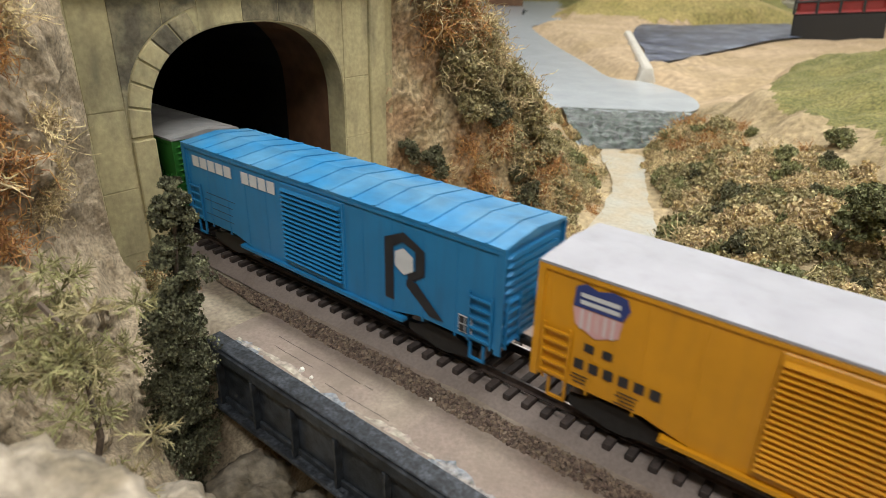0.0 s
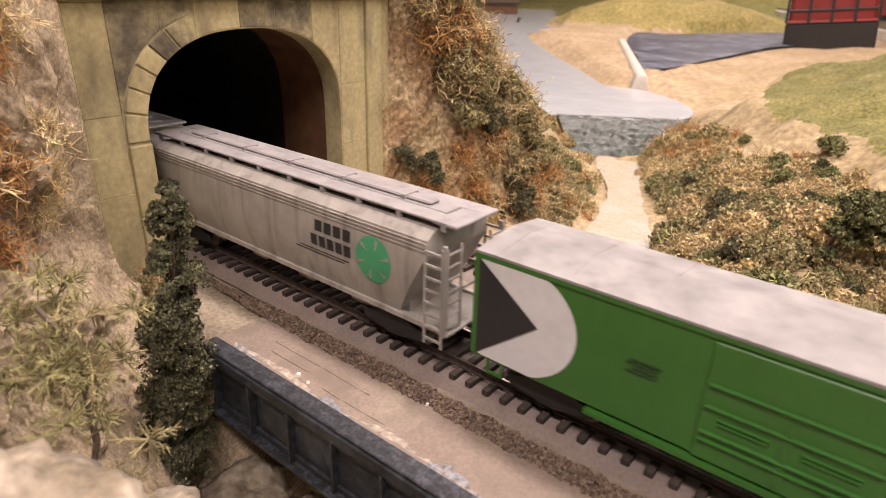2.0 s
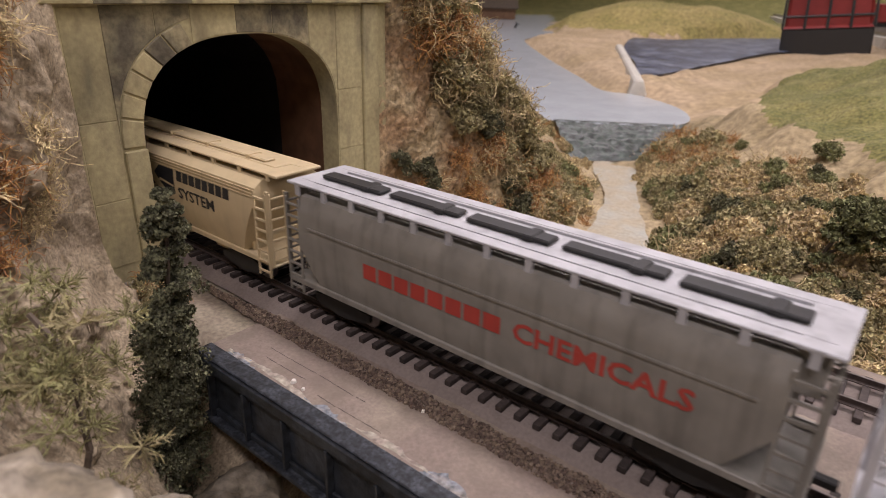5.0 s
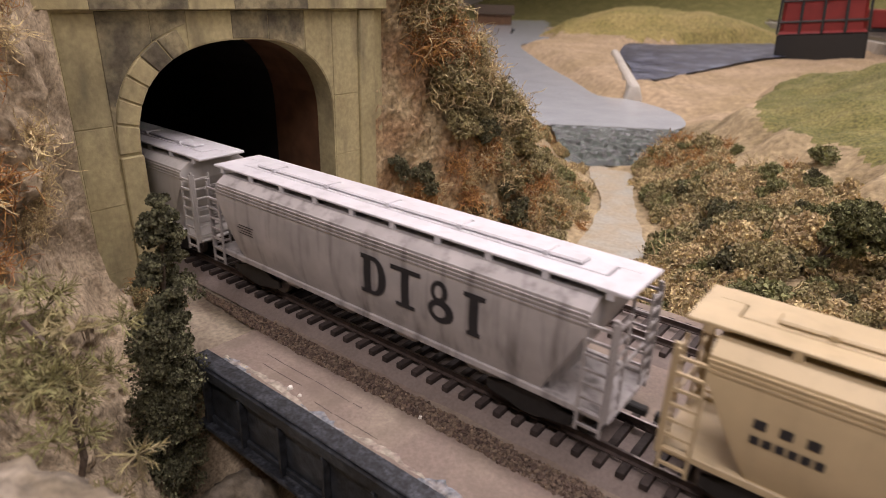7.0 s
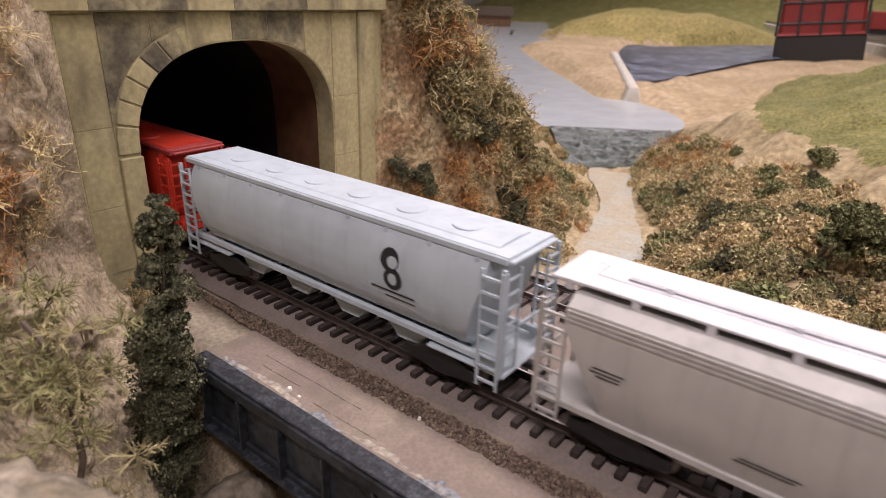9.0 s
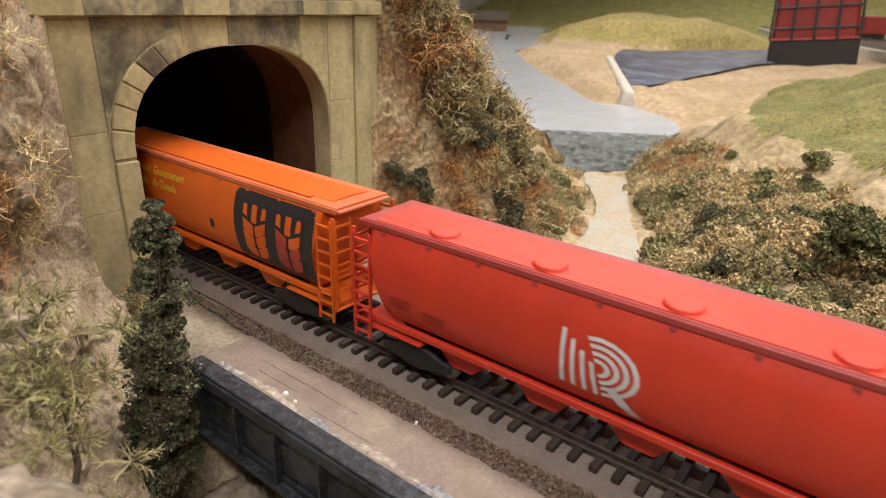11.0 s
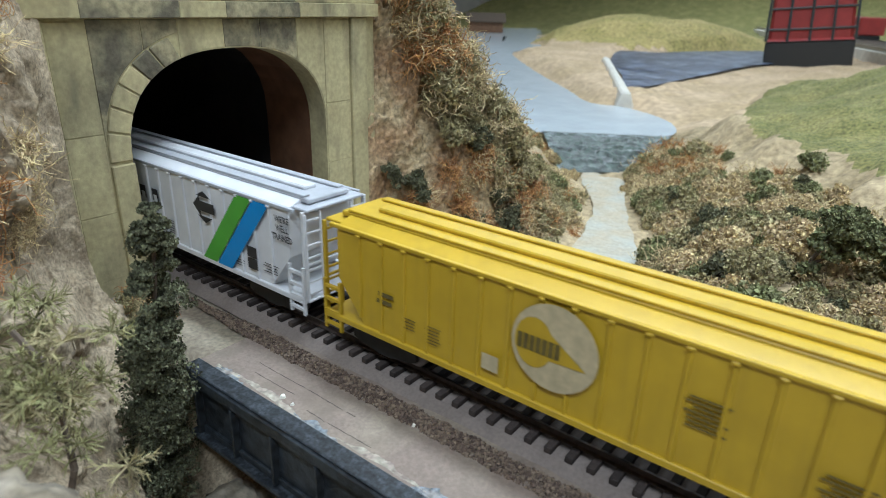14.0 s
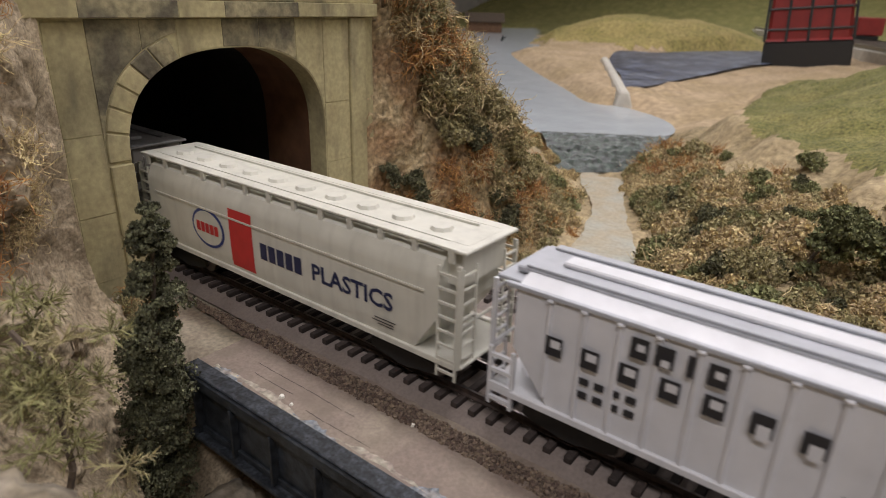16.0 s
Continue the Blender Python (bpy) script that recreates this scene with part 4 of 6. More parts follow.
class Side:
    """The near side of a car, on which lettering lies: y as a function of z."""

    def __init__(self, car, profile):
        self.rise = 0.0027 if profile is CYL else 0.0
        self.proud = 0.0004 if profile is FLAT else 0.0
        self.car, self.profile = car, sorted(profile, key=lambda p: p[1])

    def y(self, z):
        pr = self.profile
        if z <= pr[0][1]:
            return pr[0][0]
        for (ya, za), (yb, zb) in zip(pr, pr[1:]):
            if z <= zb:
                return ya + (yb - ya) * (z - za) / max(1e-9, zb - za)
        return pr[-1][0]

    def put(self, name, pts, faces, material, lift=0.00022, label=""):
        b = Build().add([(x, -self.y(z + self.rise) - lift - self.proud, z + self.rise) for x, z in pts], faces)
        me = b.mesh(name, weld=False)
        return part(name, me, material, self.car, label)

    def patch(self, name, poly, material, lift=0.00022, label=""):
        """A flat outline cut into strips, so that it follows the side."""
        poly = [(x, z + self.rise) for x, z in poly]
        zs = [p[1] for p in poly]
        lo, hi = min(zs), max(zs)
        k = max(1, math.ceil((hi - lo) / 0.0025))
        b = Build()
        for i in range(k):
            strip = clip(clip(poly, lo + (hi - lo) * i / k, 1), lo + (hi - lo) * (i + 1) / k, -1)
            if len(strip) > 2:
                b.add([(x, -self.y(z) - lift - self.proud, z) for x, z in strip], [tuple(range(len(strip)))])
        return part(name, b.mesh(name, weld=False), material, self.car, label)

    def bar(self, x, z, w, h, material, name="lettering_bar", lift=0.00022):
        return self.patch(name, [(x - w / 2, z - h / 2), (x + w / 2, z - h / 2), (x + w / 2, z + h / 2), (x - w / 2, z + h / 2)], material, lift)

    def bars(self, x, z, w, h, n, material, gap=0.3, name="lettering_bar"):
        step = w / n
        for i in range(n):
            self.bar(x - w / 2 + step * (i + 0.5), z, step * (1 - gap), h, material, name)

    def lines(self, x, z, w, n, material, pitch=0.0012, h=0.0004):
        for i in range(n):
            self.bar(x - 0.1 * w * (i % 2), z - i * pitch, w * (1 - 0.25 * (i % 3 == 2)), h, material, "data_line")

    def text(self, body, x0, x1, z, h, material, lift=0.00022):
        """Lettering from x0 to x1, h high (capitals), centred on z."""
        pts, faces = text_mesh(body, 1.0)
        xa, xb = min(p[0] for p in pts), max(p[0] for p in pts)
        za, zb = min(p[1] for p in pts), max(p[1] for p in pts)
        return self.put("lettering", [(x0 + (x1 - x0) * (a - xa) / (xb - xa), z + h * ((d - za) / (zb - za) - 0.5)) for a, d in pts], faces, material, lift)


def clip(poly, z, keep):
    out = []
    for i, p in enumerate(poly):
        q = poly[(i + 1) % len(poly)]
        a, b = (p[1] - z) * keep, (q[1] - z) * keep
        if a >= 0:
            out.append(p)
        if a * b < 0:
            t = a / (a - b)
            out.append((p[0] + (q[0] - p[0]) * t, z))
    return out


def ring_poly(x, z, rx, rz, n=24):
    return [(x + rx * math.cos(2 * math.pi * i / n), z + rz * math.sin(2 * math.pi * i / n)) for i in range(n)]


WHEEL_R = 0.0052


def running_gear(car, length, frame_material):
    """Two trucks with wheels, a centre sill and couplers."""
    part("underframe", Build().box(-length / 2 + 0.004, length / 2 - 0.004, -0.0035, 0.0035, 0.0085, 0.0118), M_BLACK, car, bevel=0.0004)
    for s in (-1, 1):
        cx = s * (length / 2 - 0.026)
        t = part("truck", Build().box(cx - 0.004, cx + 0.004, -0.0105, 0.0105, 0.004, 0.0085), M_BLACK, car, bevel=0.0006)
        for e in (-1, 1):
            y = e * 0.0118
            out = [(-0.0155, 0.0042), (-0.0125, 0.003), (-0.006, 0.0022), (-0.003, 0.0012), (0.003, 0.0012), (0.006, 0.0022), (0.0125, 0.003), (0.0155, 0.0042),
                   (0.0155, 0.0075), (0.0115, 0.0078), (0.006, 0.0098), (-0.006, 0.0098), (-0.0115, 0.0078), (-0.0155, 0.0075)]
            f = Build().prism(out, lambda u, v, w: (cx + u, y + e * w, v), 0.0018)
            part("sideframe", f, M_BLACK, t, bevel=0.0003)
        for wx in (-0.0118, 0.0118):
            w = Build().rod((cx + wx, -0.0096, WHEEL_R), (cx + wx, -0.0072, WHEEL_R), WHEEL_R, 20)
            w.rod((cx + wx, 0.0072, WHEEL_R), (cx + wx, 0.0096, WHEEL_R), WHEEL_R, 20).rod((cx + wx, -0.012, WHEEL_R), (cx + wx, 0.012, WHEEL_R), 0.0012, 8)
            part("wheelset", w, M_STEEL, t)
        part("coupler", Build().box(s * length / 2 - 0.004, s * (length / 2 + 0.0068), -0.0014, 0.0014, 0.0085, 0.0112), M_BLACK, car, bevel=0.0004)


def ladder(car, x, y, z0, z1, wide, rungs, material, along=True, thick=0.0006, name="ladder"):
    """Two stiles and rungs; along: on the side of the car, otherwise across its end."""
    b = Build()
    h = wide / 2
    for s in (-1, 1):
        if along:
            b.box(x + s * h - thick / 2, x + s * h + thick / 2, y - thick / 2, y + thick / 2, z0, z1)
        else:
            b.box(x - thick / 2, x + thick / 2, y + s * h - thick / 2, y + s * h + thick / 2, z0, z1)
    for i in range(rungs):
        z = z0 + (z1 - z0) * (i + 0.5) / rungs
        if along:
            b.box(x - h, x + h, y - thick * 0.7, y + thick * 0.3, z - thick * 0.5, z + thick * 0.5)
        else:
            b.box(x - thick * 0.7, x + thick * 0.3, y - h, y + h, z - thick * 0.5, z + thick * 0.5)
    return part(name, b, material, car, weld=False)


def boxcar(label, length, body_mat, roof_mat, eave=0.0490, ribs=12, door=(0.0, 0.034), door_ribs=20, double=False, roof_low=False, plain=False):
    car = thing("boxcar", label, "freight car", "cars of the train")
    h, w, z0 = length / 2, 0.0174, 0.0125
    b = Build()
    # body with a deeper sill between the trucks
    sill = [(-h, z0 + 0.001), (-h + 0.034, z0 + 0.001), (-h + 0.05, z0 - 0.0025), (h - 0.05, z0 - 0.0025), (h - 0.034, z0 + 0.001), (h, z0 + 0.001), (h, eave), (-h, eave)]
    if plain:
        sill = [(-h, z0 - 0.001), (h, z0 - 0.001), (h, eave), (-h, eave)]
    b.prism(sill, lambda u, v, d: (u, -w + d, v), 2 * w)
    part("body", b, body_mat, car, bevel=0.0004)
    # ends with horizontal corrugations
    for s in (-1, 1):
        n = 11
        pitch = (eave - z0 - 0.004) / n
        for i in range(n):
            z = z0 + 0.002 + pitch * (i + 0.5)
            c = Build().prism([(-0.0155, z), (-0.013, z + pitch * 0.33), (0.013, z + pitch * 0.33), (0.0155, z), (0.013, z - pitch * 0.33), (-0.013, z - pitch * 0.33)],
                              lambda u, v, d, s=s: (s * (h + d), u * (1 - 60 * d), v), 0.0009)
            part("end_rib", c, body_mat, car)
        for e in (-1, 1):
            part("corner_post", Build().box(s * h - 0.0012, s * h + 0.0012, e * w - 0.0006 * (e < 0) - 0.0, e * w + 0.0006 * (e > 0) + 0.0, z0, eave), body_mat, car)
            if not plain or s > 0:
                ladder(car, s * (h - 0.0068), e * (w + 0.0009), z0 + 0.0015, z0 + 0.0195, 0.0085, 5, body_mat, thick=0.0007)
            part("stirrup_step", Build().box(s * (h - 0.008) - 0.003, s * (h - 0.008) + 0.003, e * w - 0.0004, e * w + 0.0004, z0 - 0.0055, z0 - 0.0047)
                 .box(s * (h - 0.008) - 0.003, s * (h - 0.008) - 0.0023, e * w - 0.0004, e * w + 0.0004, z0 - 0.005, z0 + 0.001)
                 .box(s * (h - 0.008) + 0.0023, s * (h - 0.008) + 0.003, e * w - 0.0004, e * w + 0.0004, z0 - 0.005, z0 + 0.001), body_mat, car)
        ladder(car, s * (h + 0.0013), -0.0115, z0 + 0.0015, z0 + 0.0195, 0.0075, 5, body_mat, along=False)
        part("brake_gear", Build().rod((s * (h + 0.0008), 0.004, 0.027), (s * (h + 0.0022), 0.004, 0.027), 0.0032, 14), body_mat, car)
    # side posts
    for e in (-1, 1):
        part("eave_strip", Build().box(-h, h, e * w - 0.0006, e * w + 0.0006, eave - 0.0016, eave), body_mat, car, bevel=0.0002)
        for i in range(ribs + 1):
            x = -h + 0.003 + (length - 0.006) * i / ribs
            if abs(x - door[0]) > door[1] / 2 + 0.002 and not plain:
                part("side_seam", Build().box(x - 0.0003, x + 0.0003, e * w - 0.00018, e * w + 0.00018, z0 - 0.0015 * (abs(x) < h - 0.05), eave - 0.0016), body_mat, car)
        # door with pressed ribs
        d = part("door", Build().box(door[0] - door[1] / 2, door[0] + door[1] / 2, e * w - 0.0008, e * w + 0.0008, z0 - 0.001, eave - 0.0022), body_mat, car, bevel=0.0003)
        lo, hi = z0 + 0.001, eave - 0.004
        halves = [(door[0], door[1])] if not double else [(door[0] - door[1] / 4, door[1] / 2), (door[0] + door[1] / 4, door[1] / 2)]
        for cx, dw in halves:
            if plain:
                # three long pressed ribs, a middle stile and two short slots
                for k in (0.13, 0.21, 0.46, 0.67):
                    z = lo + (hi - lo) * k
                    part("door_rib", Build().prism([(-0.0007, 0), (0.0004, 0.0011), (0.0007, 0)], lambda u, v, dd: (cx - dw / 2 + 0.001 + dd, e * (w + 0.0008 + v), z + u), dw - 0.002), body_mat, d)
                part("door_stile", Build().box(cx - 0.0009, cx + 0.0009, e * (w + 0.0010) - 0.0003, e * (w + 0.0010) + 0.0003, lo, lo + (hi - lo) * 0.6), body_mat, d)
                for f in (-0.24, 0.24):
                    for k in (0.33, 0.37):
                        z = lo + (hi - lo) * k
                        part("door_slot", Build().prism([(-0.0004, 0), (0.0002, 0.0007), (0.0004, 0)], lambda u, v, dd: (cx + f * dw - 0.006 + dd, e * (w + 0.0008 + v), z + u), 0.012), body_mat, d)
            for i in range(0 if plain else door_ribs):
                z = lo + (hi - lo) * (i + 0.5) / door_ribs
                hh = (hi - lo) / door_ribs * 0.40
                part("door_rib", Build().prism([(-hh, 0), (0, 0.0015), (hh, 0)], lambda u, v, dd: (cx - dw / 2 + 0.001 + dd, e * (w + 0.0008 + v), z + u), dw - 0.002), body_mat, d)
        part("door_track", Build().box(-h * 0.55, h * 0.55, e * w - 0.0014, e * w + 0.0014, z0 - 0.0032, z0 - 0.0018), body_mat, car)
    # roof, low gable with cross ribs
    rise = 0.0012 if roof_low else 0.0021
    o = 0.0007
    prof = [(-w - o, eave + 0.0001), (-w - o, eave + 0.0009), (0, eave + 0.0009 + rise), (w + o, eave + 0.0009), (w + o, eave + 0.0001)]
    part("roof", Build().prism(prof, lambda u, v, d: (-h - 0.001 + d, u, v), length + 0.002), roof_mat, car)
    for i in range(15):
        x = -h + 0.006 + (length - 0.012) * i / 14
        if roof_low or (plain and i % 2):
            continue
        thin = 0.00028 if plain else 0.0
        rb = [(-w - o, eave + 0.0009), (-w - o, eave + 0.0013 - thin), (0, eave + 0.00135 + rise - thin), (w + o, eave + 0.0013 - thin), (w + o, eave + 0.0009), (0, eave + 0.0008 + rise)]
        part("roof_rib", Build().prism(rb, lambda u, v, d: (x - 0.0006 + d, u, v), 0.0012), roof_mat, car)
    running_gear(car, length, body_mat)
    return car, Side(car, [(w + 0.0002, 0), (w + 0.0002, 0.06)])


ROUND = [(0.0148, 0.0128), (0.0160, 0.0170), (0.0172, 0.0230), (0.0177, 0.0290), (0.0177, 0.0340), (0.0174, 0.0390), (0.0170, 0.0425), (0.0166, 0.0448)]
FLAT = [(0.0172, 0.0128), (0.0172, 0.0400), (0.0172, 0.0485)]
CYL = [(0.0095, 0.0152), (0.0130, 0.0174), (0.0158, 0.0215), (0.0174, 0.0276), (0.0178, 0.0337), (0.0172, 0.0397), (0.0158, 0.0452), (0.0140, 0.0487)]
SLOPED = [(0.0165, 0.0128), (0.0174, 0.0180), (0.0176, 0.0300), (0.0175, 0.0385), (0.0173, 0.0428), (0.0150, 0.0478)]


def hopper(label, length, body_mat, roof_mat, profile=ROUND, style="trough", posts=0, hatch_mat=None, cut=0.014, roof_top=None,
           bead=0.0, bands=True, sill_mat=None):
    car = thing("covered_hopper_car", label, "freight car", "cars of the train")
    hatch_mat = hatch_mat or roof_mat
    h = length / 2
    end = h - 0.0075                                   # the body's end; the platform reaches further
    zt = profile[-1][1]
    yt = profile[-1][0]
    roof_top = roof_top or zt + (0.0032 if style == "posts" else 0.0045)
    fine = []
    for (ya, za), (yb, zb) in zip(profile, profile[1:]):
        k = max(1, round((zb - za) / 0.0022))
        fine += [(ya + (yb - ya) * i / k, za + (zb - za) * i / k) for i in range(k)]
    fine.append(profile[-1])
    crown = [(yt * 0.62, zt + (roof_top - zt) * 0.75), (0.0, roof_top - 0.0006)]
    if style == "trough":
        crown, roof_top, board = [(0.0126, zt + 0.0028), (0.0090, zt + 0.0027), (0.0, zt + 0.0027)], zt + 0.0058, 0.0119
    elif style == "hatches":
        crown, roof_top, board = [(0.0120, zt + 0.0010), (0.0, zt + 0.0016)], zt + 0.0047, 0.0152
    end_sides = Side(car, profile)
    z_low, steps = profile[0][1], len(fine)
    xs = [-end + cut * i / 6 for i in range(7)] + [end - cut * i / 6 for i in range(6, -1, -1)]
    b = Build()
    rows_ = []
    for x in xs:
        # the slope sheets rise towards both ends
        zmin = z_low + (0.45 if style in ("hatches", "posts") else 0.82) * (zt - z_low) * max(0.0, 1 - (end - abs(x)) / cut)
        sides = [zmin + (z - z_low) / (zt - z_low) * (zt - zmin) for _, z in fine]
        half = [(end_sides.y(z), z) for z in sides] + crown
        rows_.append([(x, -y, z) for y, z in half] + [(x, y, z) for y, z in half[::-1][1:]])
    k = len(rows_[0])
    b.v = [p for r in rows_ for p in r]
    b.f = [(i * k + j, (i + 1) * k + j, (i + 1) * k + (j + 1) % k, i * k + (j + 1) % k) for i in range(len(xs) - 1) for j in range(k)]
    b.f += [tuple(range(k)), tuple(range((len(xs) - 1) * k, len(xs) * k))]
    me = b.mesh("body", smooth=True)
    me.set_sharp_from_angle(angle=0.5)
    me.materials.append(body_mat)
    part("body", me, body_mat, car)
    sill_mat = sill_mat or body_mat
    for e in (-1, 1):
        yb = profile[0][0] if profile is not CYL else 0.0135
        low = 0.0112 if profile is not CYL else 0.0136
        part("side_sill", Build().box(-h + 0.001, h - 0.001, e * yb - 0.0011, e * yb + 0.0011, low, low + 0.0024), sill_mat, car, bevel=0.0003)
        if bands and style == "trough":
            for i in range(3):
                z = zt - 0.0012 - 0.0013 * i
                y = Side(car, profile).y(z)
                part("eave_bead", Build().box(-end, end, e * y - 0.0004, e * y + 0.0004, z - 0.0003, z + 0.0003), body_mat, car)
        if bead:
            y = Side(car, profile).y(bead)
            part("side_bead", Build().box(-end + 0.006, end - 0.006, e * y - 0.0005, e * y + 0.0005, bead - 0.0004, bead + 0.0004), body_mat, car)
        for i in range(posts):
            x = -end + 0.011 + (2 * end - 0.022) * i / (posts - 1)
            zl = 0.0128 + 0.022 * max(0.0, 1 - (end - abs(x)) / cut)
            y = profile[0][0]
            part("side_post", Build().box(x - 0.0006, x + 0.0006, e * y - 0.0008, e * y + 0.0008, zl, zt - 0.0004), body_mat, car, bevel=0.0002)
            part("post_cap", Build().box(x - 0.0010, x + 0.0010, e * y - 0.0013, e * y + 0.0013, zt - 0.0016, zt - 0.0005), roof_mat if body_mat is roof_mat else hatch_mat, car, bevel=0.0003)
        # eave and roof walk
        if style in ("trough", "hatches"):
            inner = 0.0042 if style == "trough" else 0.0104
            part("running_board", Build().box(-h + 0.003, h - 0.003, *sorted((e * inner, e * board)), roof_top - 0.0009, roof_top), roof_mat, car, bevel=0.0002)
            count = 10 if style == "trough" else 13
            foot = zt + (0.0026 if style == "trough" else -0.0004)
            for i in range(count):
                x = -h + 0.005 + (length - 0.010) * i / (count - 1)
                part("board_bracket", Build().box(x - 0.0011, x + 0.0011, *sorted((e * (board - 0.0012), e * (board - 0.0001))), foot, roof_top - 0.0008), roof_mat, car)
        elif style == "cylinder":
            part("roof_edge", Build().box(-h + 0.001, h - 0.001, e * 0.0132 - 0.0009, e * 0.0132 + 0.0004, zt + 0.0004, zt + 0.0026), roof_mat, car, bevel=0.0003)
            for i in range(9):
                x = -h + 0.012 + (length - 0.024) * i / 8
                part("board_bracket", Build().box(x - 0.0008, x + 0.0008, e * 0.0134 - 0.0012, e * 0.0134 + 0.0012, zt - 0.0020, zt + 0.0004), roof_mat, car)
        else:
            part("eave_rail", Build().box(-h + 0.004, h - 0.004, e * yt - 0.0008, e * yt + 0.0008, zt - 0.0006, zt + 0.0008), roof_mat, car, bevel=0.0002)
    if style == "trough":
        part("trough_seat", Build().box(-h + 0.010, h - 0.010, -0.0041, 0.0041, zt + 0.0028, roof_top + 0.0003), roof_mat, car, bevel=0.0003)
        part("trough_hatch", Build().box(-h + 0.018, h - 0.018, -0.0028, 0.0028, roof_top + 0.0003, roof_top + 0.0016), hatch_mat, car, bevel=0.0005)
        for i in range(5):
            x = -h + 0.03 + (length - 0.06) * i / 4
            part("hatch_clamp", Build().box(x - 0.0009, x + 0.0009, -0.0036, 0.0036, roof_top + 0.0003, roof_top + 0.0020), hatch_mat, car)
    elif style == "hatches":
        part("roof_sheet", Build().box(-h + 0.002, h - 0.002, -0.0098, 0.0098, roof_top - 0.0009, roof_top), roof_mat, car)
        for i in range(10 if hatch_mat is roof_mat else 0):
            x = -h + 0.018 + (length - 0.036) * i / 9
            part("hatch", Build().rod((x, -0.003, roof_top), (x, -0.003, roof_top + 0.0013), 0.0042, 8, 0.0036), hatch_mat, car)
        for i in range(0 if hatch_mat is roof_mat else 5):
            x = -h + 0.024 + (length - 0.048) * i / 4
            part("hatch", Build().box(x - 0.0155, x + 0.0155, -0.0052 + 0.0006 * (i % 2), 0.0012, roof_top + 0.0003, roof_top + 0.0018)
                 .box(x + 0.006, x + 0.010, -0.006, 0.002, roof_top + 0.0003, roof_top + 0.0022), hatch_mat, car, "black hatch cover", bevel=0.0004)
        part("hatch_rail", Build().box(-h + 0.01, h - 0.01, 0.0068, 0.0076, roof_top, roof_top + 0.0009), roof_mat, car)
    elif style == "cylinder":
        part("roof_walk", Build().box(-h + 0.001, h - 0.001, -0.0135, 0.0135, zt + 0.0022, zt + 0.0030), roof_mat, car, bevel=0.0002)
    else:
        zz = roof_top + 0.0003
        part("roof_panel", Build().box(-h + 0.003, h - 0.003, -0.0105, 0.0105, zt + 0.0012, roof_top), roof_mat, car, bevel=0.0004)
        part("trough_hatch", Build().box(-h + 0.014, h - 0.014, -0.0032, 0.0032, roof_top - 0.0002, roof_top + 0.0016), hatch_mat, car, bevel=0.0005)
        for e in (-1, 1):
            part("running_board", Build().box(-h + 0.006, h - 0.006, e * 0.0088 - 0.0016, e * 0.0088 + 0.0016, roof_top + 0.0001, roof_top + 0.0010), roof_mat, car, bevel=0.0002)
    # end platforms, bulkheads, ladders
    over, top = {"trough": (0.0119, roof_top - 0.0001), "hatches": (0.0152, roof_top - 0.0001), "cylinder": (0.0134, zt + 0.0021)}.get(style, (0.0150, zt + 0.0008))
    for s in (-1, 1):
        part("end_platform", Build().box(s * h - 0.0012, s * (h - 0.030), -0.0158, 0.0158, 0.0113, 0.0124) if s < 0 else Build().box(s * (h - 0.030), s * h + 0.0012, -0.0158, 0.0158, 0.0113, 0.0124),
             sill_mat, car, bevel=0.0003)
        part("bolster_web", Build().box(s * (h - 0.020) - 0.0005, s * (h - 0.020) + 0.0005, -0.0115, 0.0115, 0.0125, 0.030), sill_mat, car)
        part("roof_overhang", Build().box(*sorted((s * (end - 0.002), s * (h + 0.0008))), -over, over, top - 0.0012, top), roof_mat, car, bevel=0.0003)
        if style == "hatches":
            part("end_panel", Build().box(*sorted((s * (end - 0.001), s * (h - 0.002))), -0.0125, 0.0125, zt - 0.009, top - 0.0012), body_mat, car, bevel=0.0004)
        for e in (-1, 1):
            if style == "posts":
                ladder(car, s * (h - 0.0042), e * 0.0174, 0.0062, 0.0265, 0.0078, 4, sill_mat, thick=0.0012)
            else:
                ladder(car, s * (h - 0.0042), e * 0.0170, 0.0068, zt - 0.001, 0.0074, 8, sill_mat, thick=0.0008)
            ladder(car, s * (h + 0.0004), e * 0.0118, 0.0120, zt - 0.001, 0.0074, 7, sill_mat, along=False, thick=0.0007)
            part("corner_post", Build().box(s * h - 0.0011, s * h + 0.0003, e * 0.0160 - 0.0006, e * 0.0160 + 0.0006, 0.0112, zt), sill_mat, car)
        part("hand_rail", Build().box(s * h - 0.0004, s * h + 0.0004, -0.0155, 0.0155, 0.0265, 0.0273), sill_mat, car)
    # outlet gates below
    for i in range(4):
        x = (i - 1.5) * length * 0.17
        g = [(-0.011, 0.0128), (0.011, 0.0128), (0.0045, 0.0062), (-0.0045, 0.0062)]
        part("outlet_bay", Build().prism(g, lambda u, v, d: (x + u, -0.011 + d, v), 0.022), M_BLACK if style == "posts" else sill_mat, car, bevel=0.0003)
    running_gear(car, length, body_mat)
    return car, Side(car, profile)


TRAIN = []                       # (car, its middle at the start)


def joins(car, front, rear):
    TRAIN.append((car, (front + rear) / 2))
    car.matrix_basis = pose((front + rear) / 2, 0, 0)


